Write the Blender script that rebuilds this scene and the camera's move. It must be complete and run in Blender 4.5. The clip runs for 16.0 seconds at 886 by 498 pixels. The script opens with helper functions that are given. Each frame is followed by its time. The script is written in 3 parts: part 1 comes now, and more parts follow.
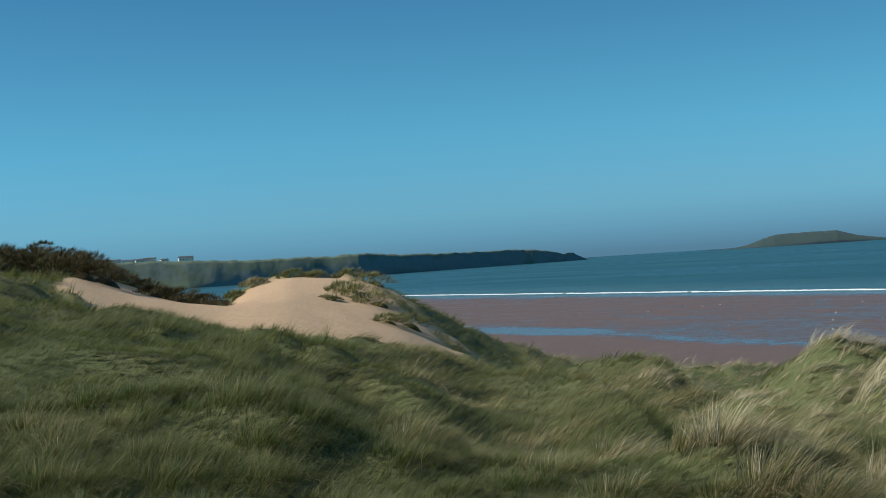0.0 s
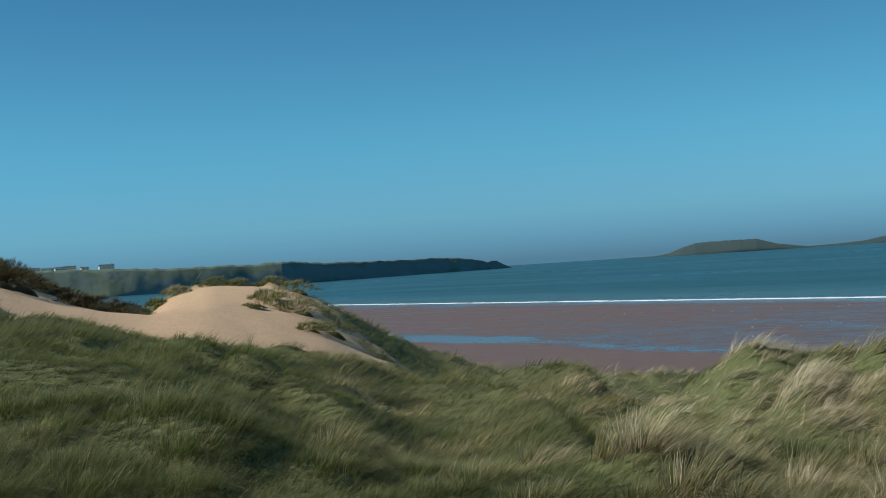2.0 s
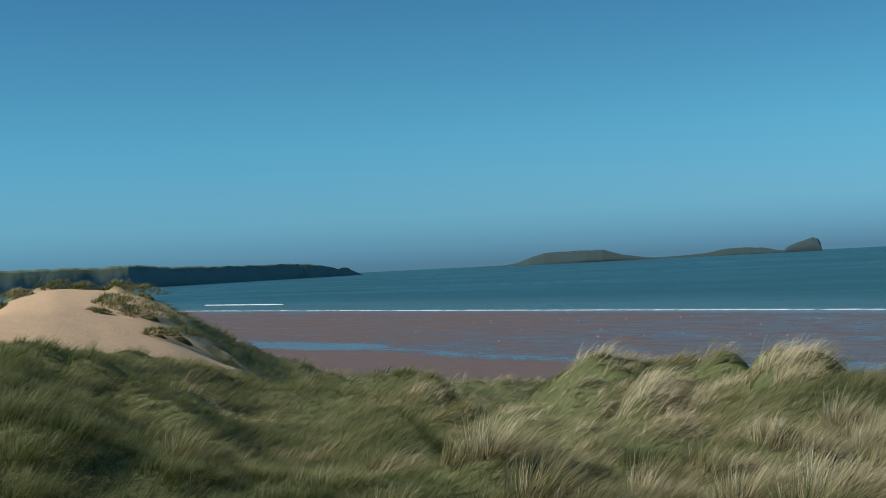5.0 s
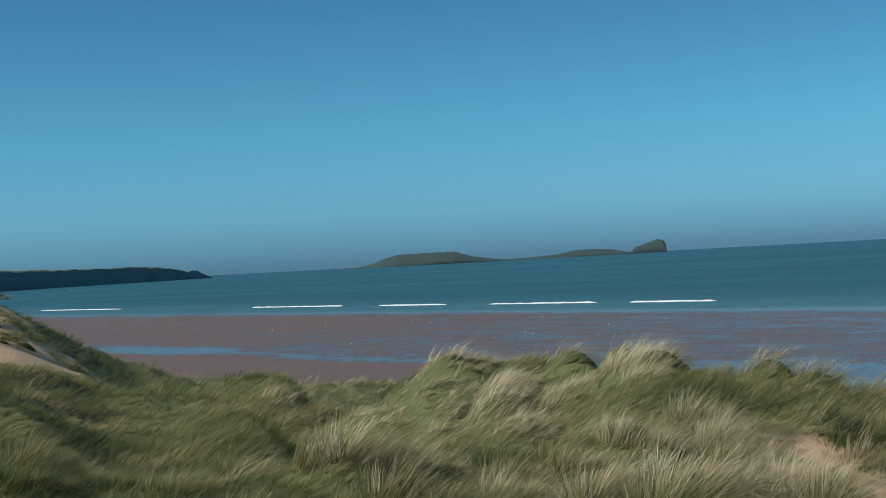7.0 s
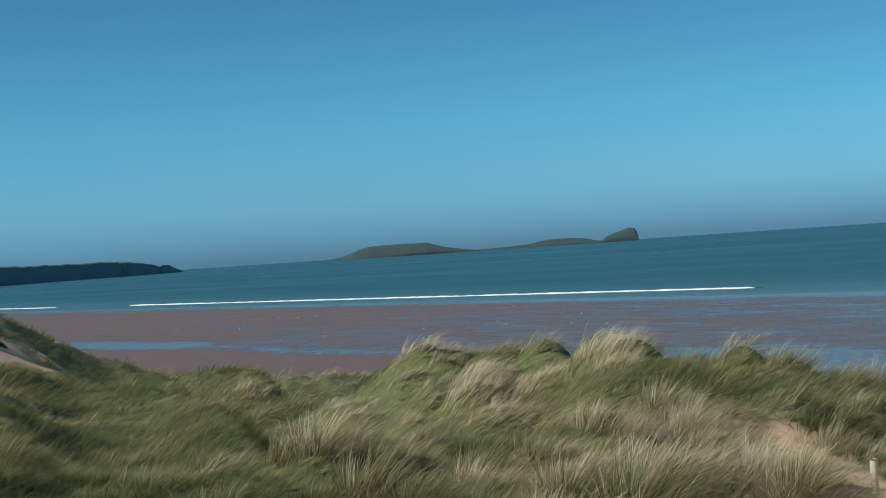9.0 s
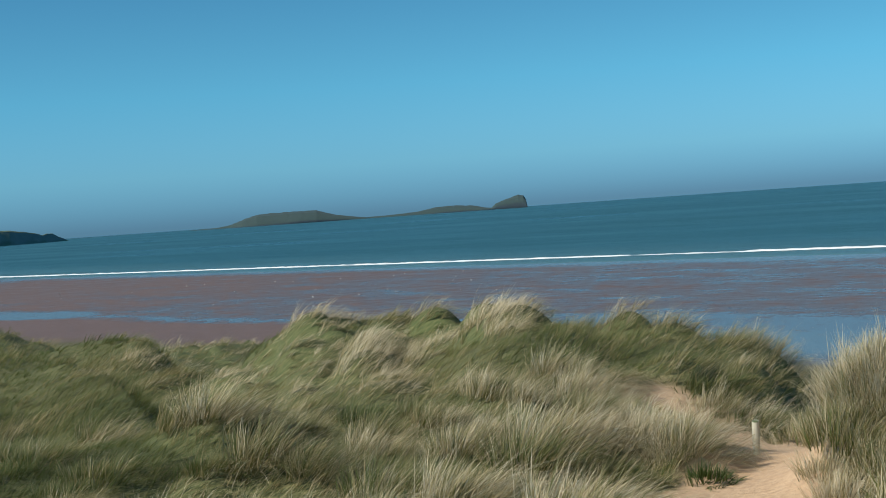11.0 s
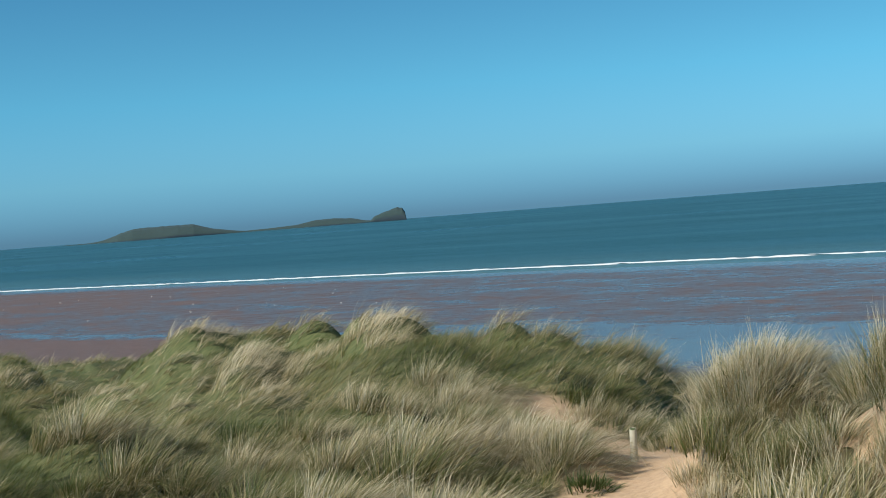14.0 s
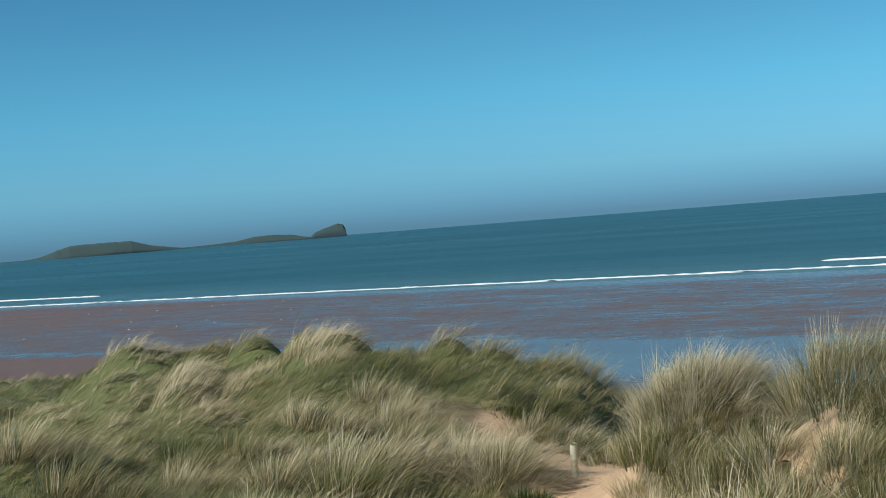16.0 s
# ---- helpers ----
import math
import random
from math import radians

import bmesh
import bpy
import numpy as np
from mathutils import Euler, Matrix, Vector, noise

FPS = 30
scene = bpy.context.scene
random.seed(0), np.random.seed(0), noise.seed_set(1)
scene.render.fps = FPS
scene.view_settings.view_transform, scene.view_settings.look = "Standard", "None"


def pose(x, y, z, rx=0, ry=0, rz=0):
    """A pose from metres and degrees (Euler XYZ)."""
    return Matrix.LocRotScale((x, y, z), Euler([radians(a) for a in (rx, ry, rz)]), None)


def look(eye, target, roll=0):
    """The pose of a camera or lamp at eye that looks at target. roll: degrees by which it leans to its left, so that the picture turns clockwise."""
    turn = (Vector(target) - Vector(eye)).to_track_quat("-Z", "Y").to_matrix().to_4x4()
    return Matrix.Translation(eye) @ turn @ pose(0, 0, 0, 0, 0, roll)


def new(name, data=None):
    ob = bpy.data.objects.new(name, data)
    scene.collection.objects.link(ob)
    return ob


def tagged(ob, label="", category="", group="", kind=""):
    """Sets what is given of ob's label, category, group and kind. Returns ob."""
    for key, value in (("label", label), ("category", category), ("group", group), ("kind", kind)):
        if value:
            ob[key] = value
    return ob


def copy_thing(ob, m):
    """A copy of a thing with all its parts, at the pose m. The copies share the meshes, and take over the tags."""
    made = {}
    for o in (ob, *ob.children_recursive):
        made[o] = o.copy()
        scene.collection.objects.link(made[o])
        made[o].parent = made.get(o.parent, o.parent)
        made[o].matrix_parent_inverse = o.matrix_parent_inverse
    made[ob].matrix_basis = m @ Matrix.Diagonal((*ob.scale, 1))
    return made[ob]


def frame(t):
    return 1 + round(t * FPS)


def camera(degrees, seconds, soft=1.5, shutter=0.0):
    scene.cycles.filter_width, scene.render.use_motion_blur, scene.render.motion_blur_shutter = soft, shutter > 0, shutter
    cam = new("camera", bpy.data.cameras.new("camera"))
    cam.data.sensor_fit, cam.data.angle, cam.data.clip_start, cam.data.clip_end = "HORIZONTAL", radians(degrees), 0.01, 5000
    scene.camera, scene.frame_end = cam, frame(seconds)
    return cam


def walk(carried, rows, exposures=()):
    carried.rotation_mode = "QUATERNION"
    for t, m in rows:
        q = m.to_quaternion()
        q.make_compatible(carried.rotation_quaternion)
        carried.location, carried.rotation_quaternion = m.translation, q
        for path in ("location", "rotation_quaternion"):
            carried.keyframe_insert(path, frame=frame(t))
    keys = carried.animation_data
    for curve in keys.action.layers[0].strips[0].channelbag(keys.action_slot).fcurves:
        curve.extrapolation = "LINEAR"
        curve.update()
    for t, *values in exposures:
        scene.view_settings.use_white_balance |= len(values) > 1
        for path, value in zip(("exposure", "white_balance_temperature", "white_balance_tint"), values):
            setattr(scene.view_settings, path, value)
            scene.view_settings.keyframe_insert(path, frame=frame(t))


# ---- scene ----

EYE = 14.0                      # height of the lookout's eye above the sea
TURN = 16.1                     # bearing of the first view against the shore line, degrees

cam = camera(35.0, 16.0, soft=1.0)


def aim(yaw, pitch, roll):
    """The camera on its dune, turned by yaw to the right."""
    return pose(0, 0, EYE, 90 + pitch, 0, -(yaw + TURN)) @ pose(0, 0, 0, 0, 0, roll)


PATH = [
    (0.0, 8.83, 0.57, -3.73), (0.5, 9.92, 0.59, -3.35), (1.0, 10.71, 0.75, -3.24), (1.5, 11.56, 0.77, -3.38),
    (2.0, 11.94, 0.70, -3.75), (2.5, 13.95, 0.96, -3.27), (3.0, 15.35, 0.70, -3.12), (3.5, 16.24, 0.63, -2.93),
    (3.7, 16.51, 0.62, -2.92), (5.8, 20.30, 0.66, -2.98), (6.0, 21.16, 0.65, -3.00), (6.5, 22.87, 0.53, -2.87),
    (7.0, 24.05, 0.41, -3.14), (7.5, 24.40, 0.26, -3.39), (8.0, 24.69, 0.19, -3.82), (8.2, 24.78, 0.12, -3.84),
    (10.3, 27.15, -0.72, -3.64), (10.5, 27.74, -1.48, -3.37), (11.0, 29.54, -1.66, -4.02), (11.5, 31.37, -2.08, -3.87),
    (12.0, 32.25, -1.88, -4.15), (12.5, 32.86, -1.77, -3.91), (13.0, 33.64, -1.55, -4.09), (13.5, 34.03, -1.50, -4.23),
    (14.0, 34.48, -1.51, -4.42), (14.5, 34.93, -1.53, -4.35), (15.0, 35.56, -1.33, -4.41), (15.5, 36.02, -1.11, -4.35),
    (16.0, 36.95, -1.04, -4.52)]
walk(cam, [(t, aim(*r)) for t, *r in PATH], [(0, -0.02), (3.5, -0.1), (7, -0.12), (8.2, -0.08), (10.5, 0.02), (11.5, 0.08), (14.5, 0.12), (16, 0.02)])

# ---- sky and sun ----
SUN_BEARING, SUN_HEIGHT = -71.0, 40.0    # degrees from the +y axis towards +x, and above the horizon
world = bpy.data.worlds.new("sky")
scene.world = world
world.use_nodes = True
wn = world.node_tree
sky = wn.nodes.new("ShaderNodeTexSky")
sky.sky_type, sky.sun_disc = "NISHITA", False
sky.sun_elevation, sky.sun_rotation = radians(SUN_HEIGHT), radians(SUN_BEARING)
sky.altitude, sky.air_density, sky.dust_density, sky.ozone_density = 0, 1.0, 0.6, 2.5
wn.nodes["Background"].inputs["Strength"].default_value = 0.096
# the clear maritime blue, from the hazy horizon to the zenith
place = wn.nodes.new("ShaderNodeTexCoord")
split = wn.nodes.new("ShaderNodeSeparateXYZ")
grey = wn.nodes.new("ShaderNodeRGBToBW")
hue = wn.nodes.new("ShaderNodeValToRGB")
tone = wn.nodes.new("ShaderNodeVectorMath")
tone.operation = "MULTIPLY"
double = wn.nodes.new("ShaderNodeVectorMath")
double.operation = "SCALE"
double.inputs["Scale"].default_value = 2.0
wn.links.new(place.outputs["Generated"], split.inputs[0])
wn.links.new(split.outputs["Z"], hue.inputs[0])
wn.links.new(sky.outputs[0], grey.inputs[0])
SKY_TONES = [(0.0, (0.138, 0.318, 0.475)), (0.012, (0.145, 0.360, 0.52)), (0.035, (0.158, 0.425, 0.585)), (0.09, (0.120, 0.450, 0.690)), (0.20, (0.085, 0.36, 0.69)), (1.0, (0.08, 0.36, 0.74))]
while len(hue.color_ramp.elements) < len(SKY_TONES):
    hue.color_ramp.elements.new(0.5)
for stop, (where, colour) in zip(hue.color_ramp.elements, SKY_TONES):
    stop.position, stop.color = where, (*colour, 1)
wn.links.new(grey.outputs[0], tone.inputs[0])
wn.links.new(hue.outputs[0], tone.inputs[1])
wn.links.new(tone.outputs[0], double.inputs[0])
wn.links.new(double.outputs[0], wn.nodes["Background"].inputs["Color"])
sun = new("sun", bpy.data.lights.new("sun", "SUN"))
sun.data.energy, sun.data.angle, sun.data.color = 5.0, radians(0.53), (1.0, 0.91, 0.77)
b, e = radians(SUN_BEARING), radians(SUN_HEIGHT)
sun.matrix_world = look((0, 0, 60), (-math.sin(b) * math.cos(e), -math.cos(b) * math.cos(e), 60 - math.sin(e)))


# ---- noise and plan helpers ----
rng = np.random.default_rng(7)
LATTICE = rng.random((256, 256))


def vnoise(x, y):
    """Smooth value noise, 0 to 1, one cell a metre."""
    xi, yi = np.floor(x).astype(int), np.floor(y).astype(int)
    fx, fy = x - xi, y - yi
    fx, fy = fx * fx * (3 - 2 * fx), fy * fy * (3 - 2 * fy)
    g = lambda i, j: LATTICE[(xi + i) & 255, (yi + j) & 255]
    return (g(0, 0) * (1 - fx) + g(1, 0) * fx) * (1 - fy) + (g(0, 1) * (1 - fx) + g(1, 1) * fx) * fy


def fbm(x, y, octaves=4):
    total, size = 0.0, 0.0
    for k in range(octaves):
        total = total + vnoise(x * 2 ** k + 17.3 * k, y * 2 ** k + 41.7 * k) * 0.5 ** k
        size += 0.5 ** k
    return total / size


def at(bearing, d):
    """Plan position at a bearing (degrees) and a distance from the lookout."""
    w = np.radians(np.asarray(bearing) + TURN)
    return np.sin(w) * d, np.cos(w) * d


def smooth(a, b, x):
    t = np.clip((x - a) / (b - a), 0, 1)
    return t * t * (3 - 2 * t)


def polyline(x, y, nodes):
    """Distance to a line of (x, y, value) nodes, and the value at its nearest place."""
    best, val = np.full(np.shape(x), 1e9), np.zeros(np.shape(x))
    for (x0, y0, v0), (x1, y1, v1) in zip(nodes, nodes[1:]):
        dx, dy = x1 - x0, y1 - y0
        t = np.clip(((x - x0) * dx + (y - y0) * dy) / (dx * dx + dy * dy), 0, 1)
        d = np.hypot(x - x0 - t * dx, y - y0 - t * dy)
        near = d < best
        best, val = np.where(near, d, best), np.where(near, v0 + t * (v1 - v0), val)
    return best, val


def scarp(x, y, nodes):
    """Rise of a bank that climbs slowly on one side and breaks off steeply on the other."""
    best, val = np.full(np.shape(x), 1e9), np.zeros(np.shape(x))
    for (x0, y0, v0), (x1, y1, v1) in zip(nodes, nodes[1:]):
        dx, dy = x1 - x0, y1 - y0
        t = np.clip(((x - x0) * dx + (y - y0) * dy) / (dx * dx + dy * dy), 0, 1)
        d = np.hypot(x - x0 - t * dx, y - y0 - t * dy)
        wide = np.where(dx * (y - y0) - dy * (x - x0) > 0, 0.5, 2.1)
        near = d < best
        best, val = np.where(near, d, best), np.where(near, (v0 + t * (v1 - v0)) * np.exp(-(d / wide) ** 2), val)
    return val


CELL = 1.25                     # usual distance from one grass mound to the next


def mound_at(i, j):
    """Middle, radius and height of the grass mound in one cell of the dunes."""
    h = lambda k: LATTICE[(i * 3 + 31 * k) & 255, (j * 5 + 57 * k + (i & 3)) & 255]
    return (i + 0.5 + 0.75 * (h(0) - 0.5)) * CELL, (j + 0.5 + 0.75 * (h(1) - 0.5)) * CELL, 0.42 + 0.5 * h(2), 0.10 + 0.36 * h(3) ** 1.5


def mounds(x, y):
    """Height of the wind-gathered mounds on which marram grows."""
    i0, j0 = np.floor(x / CELL).astype(int), np.floor(y / CELL).astype(int)
    top = np.zeros(np.shape(x))
    for i in (-1, 0, 1):
        for j in (-1, 0, 1):
            mx, my, r, h = mound_at(i0 + i, j0 + j)
            top = np.maximum(top, h * np.clip(1 - ((x - mx) ** 2 + (y - my) ** 2) / r ** 2, 0, 1) ** 0.8)
    bearing = np.degrees(np.arctan2(x, y)) - TURN
    return top * (0.25 + 0.85 * smooth(0.32, 0.62, fbm(x / 3.7 + 11, y / 3.7, 2))) * (1 - 0.35 * smooth(24, 12, bearing) * smooth(44, 38, np.hypot(x, y)))


def line_of(*nodes):
    """Nodes of (bearing, distance, value) as plan nodes."""
    return [(*at(a, d), v) for a, d, v in nodes]


# ---- the lie of the land ----
# ridges that run across the view: bearing, distance and height of the crest
NEAR_RIDGE = ((-14, 36, 14.08), (-8.7, 35, 13.68), (-6.6, 35, 13.50), (-4.5, 35, 13.28), (-2.3, 35, 13.02), (1, 35, 12.68), (4.4, 36, 12.20), (7.1, 37, 11.78), (10, 39, 10.98), (12.6, 42, 10.45), (17, 47, 10.05))
SAND_RIDGE = ((-14, 60, 15.19), (-8.6, 60, 15.04), (-7.4, 60, 14.84), (-6.1, 61, 14.83), (-5.2, 62, 14.52), (-4.4, 63, 14.19), (-3.1, 65, 13.71), (-1.6, 67, 13.09), (-0.4, 68, 12.68), (0.9, 67, 13.45), (2.4, 66, 13.80), (4.5, 66, 13.62), (5.9, 66, 13.36), (6.8, 66, 12.95), (8.1, 67, 12.00), (9.7, 69, 10.65), (11.25, 71, 9.51), (13.5, 74, 8.34), (15.75, 77, 6.87), (18.6, 80, 6.93), (21.2, 82, 6.71))
HUMP_RIDGE = ((22.3, 34, 11.30), (22.8, 33, 11.63), (24.2, 32, 11.85), (26.5, 31, 11.62), (28.3, 30, 11.49), (30, 28.5, 11.74), (32.9, 27, 11.83), (34.6, 26.5, 11.65), (36, 26, 11.45), (37.7, 25, 11.51), (40.4, 24, 11.65), (42.9, 23, 12.64), (45.6, 22, 13.21))
RIGHT_RIDGES = ((line_of((47.6, 15.3, 11.85), (49.2, 15.0, 11.4)), 0.95), (line_of((53.3, 13.4, 12.1), (60, 12.5, 12.4), (75, 12, 12.6)), 1.25))
SAND_FLOOR = ((-9, 52, 14.0), (-6, 52, 13.65), (-4, 52, 13.4), (-2, 52, 13.15), (0, 52, 12.9), (2, 52, 12.65), (4, 52, 12.25), (7, 51, 11.5), (9, 50, 10.8))
VALLEY = line_of((11, 14, 11.7), (14, 25, 10.4), (18, 40, 9.1), (19.5, 60, 7.2))
# steep little scarps, each with its broken side to the left of its run
BANKS = (line_of((15.9, 44, 0), (16.6, 41, 0.9), (17.6, 37.5, 1.35), (19.2, 33, 1.0), (20.4, 29.5, 0)), line_of((11.5, 37, 0), (13.2, 34, 1.0), (15, 30, 1.3), (16.3, 26.5, 0.9), (17.4, 24, 0)),
         line_of((5, 23, 0), (1.5, 24.3, 0.45), (-1, 25, 0.55), (-6, 26, 0.4), (-10, 26, 0)), line_of((11, 24.5, 0), (8.5, 26, 0.5), (6.5, 27, 0.65), (3.5, 29.5, 0.4), (1, 31.5, 0)), line_of((8, 18, 0), (4, 19, 0.45), (1, 19.5, 0.6), (-2, 20, 0.4), (-5, 20, 0)))
SLACK = line_of((41.5, 11, 10.98), (41.3, 13.5, 10.84), (41.3, 15, 10.78), (41.5, 17, 10.80), (44, 19.5, 10.45), (47, 26, 9.2), (48, 40, 7.0))


def beach_height(x):
    """Beach and sea bed from the dune foot outwards, with a shallow runnel along the shore."""
    z = np.interp(x, [40, 80, 100, 118, 238, 320, 700, 5000], [4.6, 2.9, 2.15, 2.1, 0.10, -1.2, -6, -20])
    return z


def land(x, y):
    x, y = np.asarray(x, float), np.asarray(y, float)
    d = np.hypot(x, y)
    # dune belt: high ground inland that falls off to the beach
    belt = np.interp(x + 6 * (fbm(x / 30, y / 30, 2) - 0.5), [-60, 0, 14, 26, 34, 48, 66, 84], [12.6, 11.5, 10.9, 9.7, 7.9, 5.6, 3.8, 2.7])
    z = np.where(x > 84, beach_height(x), np.maximum(belt, beach_height(x)))
    near = 12.35 - 0.112 * np.clip(d, 0, 15)
    k = smooth(20, 9, d)
    z = z * (1 - k) + near * k

    def heap(z, nodes, width):
        dist, crest = polyline(x, y, nodes)
        prof = np.exp(-(dist / width) ** 2)
        return np.maximum(z, z + (crest - z) * prof)

    bearing = (np.degrees(np.arctan2(x, y)) - TURN + 180) % 360 - 180

    def across(z, nodes, front, back, side):
        b0, d0, h0 = (np.array(v, float) for v in zip(*nodes))
        fine = np.arange(-40, 90, 0.1)
        soft_h = np.convolve(np.pad(np.interp(fine, b0, h0), 6, mode="edge"), np.hanning(15)[1:-1] / np.hanning(15).sum(), mode="valid")
        crest, far = np.interp(bearing, fine, soft_h), np.interp(bearing, b0, d0)
        off = np.where(d < far, (far - d) / front, (d - far) / back)
        ends = smooth(b0[0] - side, b0[0], bearing) * smooth(b0[-1] + side, b0[-1], bearing)
        return np.maximum(z, z + (crest - z) * np.exp(-off ** 2) * ends)

    def dip(z, nodes, width):
        dist, floor = polyline(x, y, nodes)
        return z + (np.minimum(floor, z) - z) * np.exp(-(dist / width) ** 2)

    z = dip(z, VALLEY, 6)
    z = across(z, NEAR_RIDGE, 14, 7, 2)
    z = across(z, HUMP_RIDGE, 7, 4, 3.2)
    for bank in BANKS:
        z = z + scarp(x, y, bank)
    z = dip(z, SLACK, 2.2)
    for nodes, width in RIGHT_RIDGES:
        z = heap(z, nodes, width)
    z = z + (across(across(z, SAND_FLOOR, 12, 15, 2), SAND_RIDGE, 13, 12, 3) - z) * smooth(36, 46, d)
    dunes = smooth(88, 60, x) * smooth(2, 8, d)
    bare = sand_cover(x, y)
    rough = 0.35 * (fbm(x / 7, y / 7, 3) - 0.5) + 0.45 * (fbm(x / 2.6 + 9, y / 2.6, 2) - 0.5)
    z = z + dunes * (rough * (1 - 0.75 * bare) + (mounds(x, y) - 0.12) * (1 - bare) + 0.05 * bare * (fbm(x / 0.8, y / 0.8, 2) - 0.5))
    return z + 0.05 * (fbm(x / 9, y / 30, 2) - 0.5) * (x > 84)


def sand_cover(x, y):
    """1 where bare dry sand lies open among the grass."""
    x, y = np.asarray(x, float), np.asarray(y, float)
    n = fbm(x / 3 + 5, y / 3, 3) - 0.5
    m = np.zeros(np.shape(x))
    # the blowout: a broad bare face below the far crest, and paths trodden down its shoulder
    b = np.degrees(np.arctan2(x, y)) - TURN + 2.2 * n
    d = np.hypot(x, y)
    top = np.interp(b, [-7, -5.5, -4.5, -3.2, -2.2, -1.2, 0.2, 1.2, 3.6, 4.6, 5.2, 6.0, 7.0, 8.5], [52, 56, 62, 63, 58, 57, 64, 68, 68, 68, 66, 63, 60, 56])
    m = np.maximum(m, smooth(-6.4, -5.8, b) * smooth(8.8, 8.0, b) * smooth(41, 43, d) * smooth(top + 0.8, top - 0.8, d + 6 * n))
    for nodes, r in ((line_of((5.3, 67, 0), (5.6, 62, 0)), 0.8), (line_of((7.6, 50, 0), (8.8, 49, 0)), 0.9), (line_of((6.6, 64, 0), (8.2, 58, 0), (9.8, 54, 0), (11.4, 52, 0)), 0.6),
                     (line_of((14.8, 62, 0), (15.6, 62, 0)), 0.6)):
        m = np.maximum(m, smooth(r + 0.5, r - 0.5, polyline(x, y, nodes)[0] + 2 * n))
    small = ((line_of((40.6, 12.5, 0), (40.8, 14.2, 0), (42, 16.4, 0), (44.0, 18, 0), (45.0, 21, 0)), 0.72), (line_of((33.5, 14.6, 0), (38.5, 14.6, 0), (40, 14.5, 0)), 0.42),
             (line_of((51.4, 12.2, 0), (51.2, 13.6, 0), (51.2, 15.5, 0), (50.5, 18.5, 0)), 0.27), (line_of((35.2, 20, 0), (36.0, 20, 0)), 0.2), (line_of((37.6, 21, 0), (38.8, 20.6, 0), (40, 19.5, 0), (41.5, 18.2, 0)), 0.6),
             (line_of((44, 20.5, 0), (43.4, 18.5, 0)), 0.4))
    for nodes, r in small:
        m = np.maximum(m, smooth(r + 0.2, r - 0.2, polyline(x, y, nodes)[0] + 0.9 * n))
    return m


# ---- materials ----
def material(name, rough=0.9):
    m = bpy.data.materials.new(name)
    m.use_nodes = True
    bsdf = m.node_tree.nodes["Principled BSDF"]
    bsdf.inputs["Roughness"].default_value = rough
    return m, m.node_tree, bsdf


def node(nt, kind, **values):
    n = nt.nodes.new(kind)
    for key, v in values.items():
        n.inputs[key.replace("_", " ")].default_value = v
    return n


def ramp(nt, fac, stops):
    r = nt.nodes.new("ShaderNodeValToRGB")
    while len(r.color_ramp.elements) < len(stops):
        r.color_ramp.elements.new(0.5)
    for el, (p, c) in zip(r.color_ramp.elements, stops):
        el.position, el.color = p, (*c, 1) if len(c) == 3 else c
    nt.links.new(fac, r.inputs[0])
    return r.outputs[0]


def mixed(nt, fac, a, b, mode="MIX"):
    m = nt.nodes.new("ShaderNodeMix")
    m.data_type, m.blend_type = "RGBA", mode
    for sock, v in ((m.inputs[0], fac), (m.inputs[6], a), (m.inputs[7], b)):
        if isinstance(v, (int, float)):
            sock.default_value = v
        elif isinstance(v, tuple):
            sock.default_value = (*v, 1)
        else:
            nt.links.new(v, sock)
    return m.outputs[2]


def maths(nt, op, a, b=0.0, clamp=False):
    m = nt.nodes.new("ShaderNodeMath")
    m.operation, m.use_clamp = op, clamp
    for sock, v in zip(m.inputs, (a, b)):
        if isinstance(v, (int, float)):
            sock.default_value = v
        else:
            nt.links.new(v, sock)
    return m.outputs[0]


def noise_tex(nt, scale, detail=4, rough=0.55, stretch=None):
    tc = nt.nodes.new("ShaderNodeTexCoord")
    mp = nt.nodes.new("ShaderNodeMapping")
    if stretch:
        mp.inputs["Scale"].default_value = stretch
    nt.links.new(tc.outputs["Object"], mp.inputs[0])
    n = node(nt, "ShaderNodeTexNoise", Scale=scale, Detail=detail, Roughness=rough)
    nt.links.new(mp.outputs[0], n.inputs["Vector"])
    return n.outputs["Fac"]


def laid_tex(nt, along, across):
    """Noise drawn out into strands along the lie of the grass."""
    tc = nt.nodes.new("ShaderNodeTexCoord")
    mp = nt.nodes.new("ShaderNodeMapping")
    mp.vector_type = "TEXTURE"
    mp.inputs["Rotation"].default_value = (0, radians(-35), radians(-36))
    mp.inputs["Scale"].default_value = (1 / along, 1 / across, 1 / across)
    nt.links.new(tc.outputs["Object"], mp.inputs[0])
    n = node(nt, "ShaderNodeTexNoise", Scale=1.0, Detail=4, Roughness=0.6)
    nt.links.new(mp.outputs[0], n.inputs["Vector"])
    return n.outputs["Fac"]


def attr(nt, name):
    a = nt.nodes.new("ShaderNodeAttribute")
    a.attribute_name = name
    return a.outputs["Fac"]


def bump(nt, bsdf, height, strength, distance):
    bn = node(nt, "ShaderNodeBump", Strength=strength, Distance=distance)
    nt.links.new(height, bn.inputs["Height"])
    nt.links.new(bn.outputs[0], bsdf.inputs["Normal"])


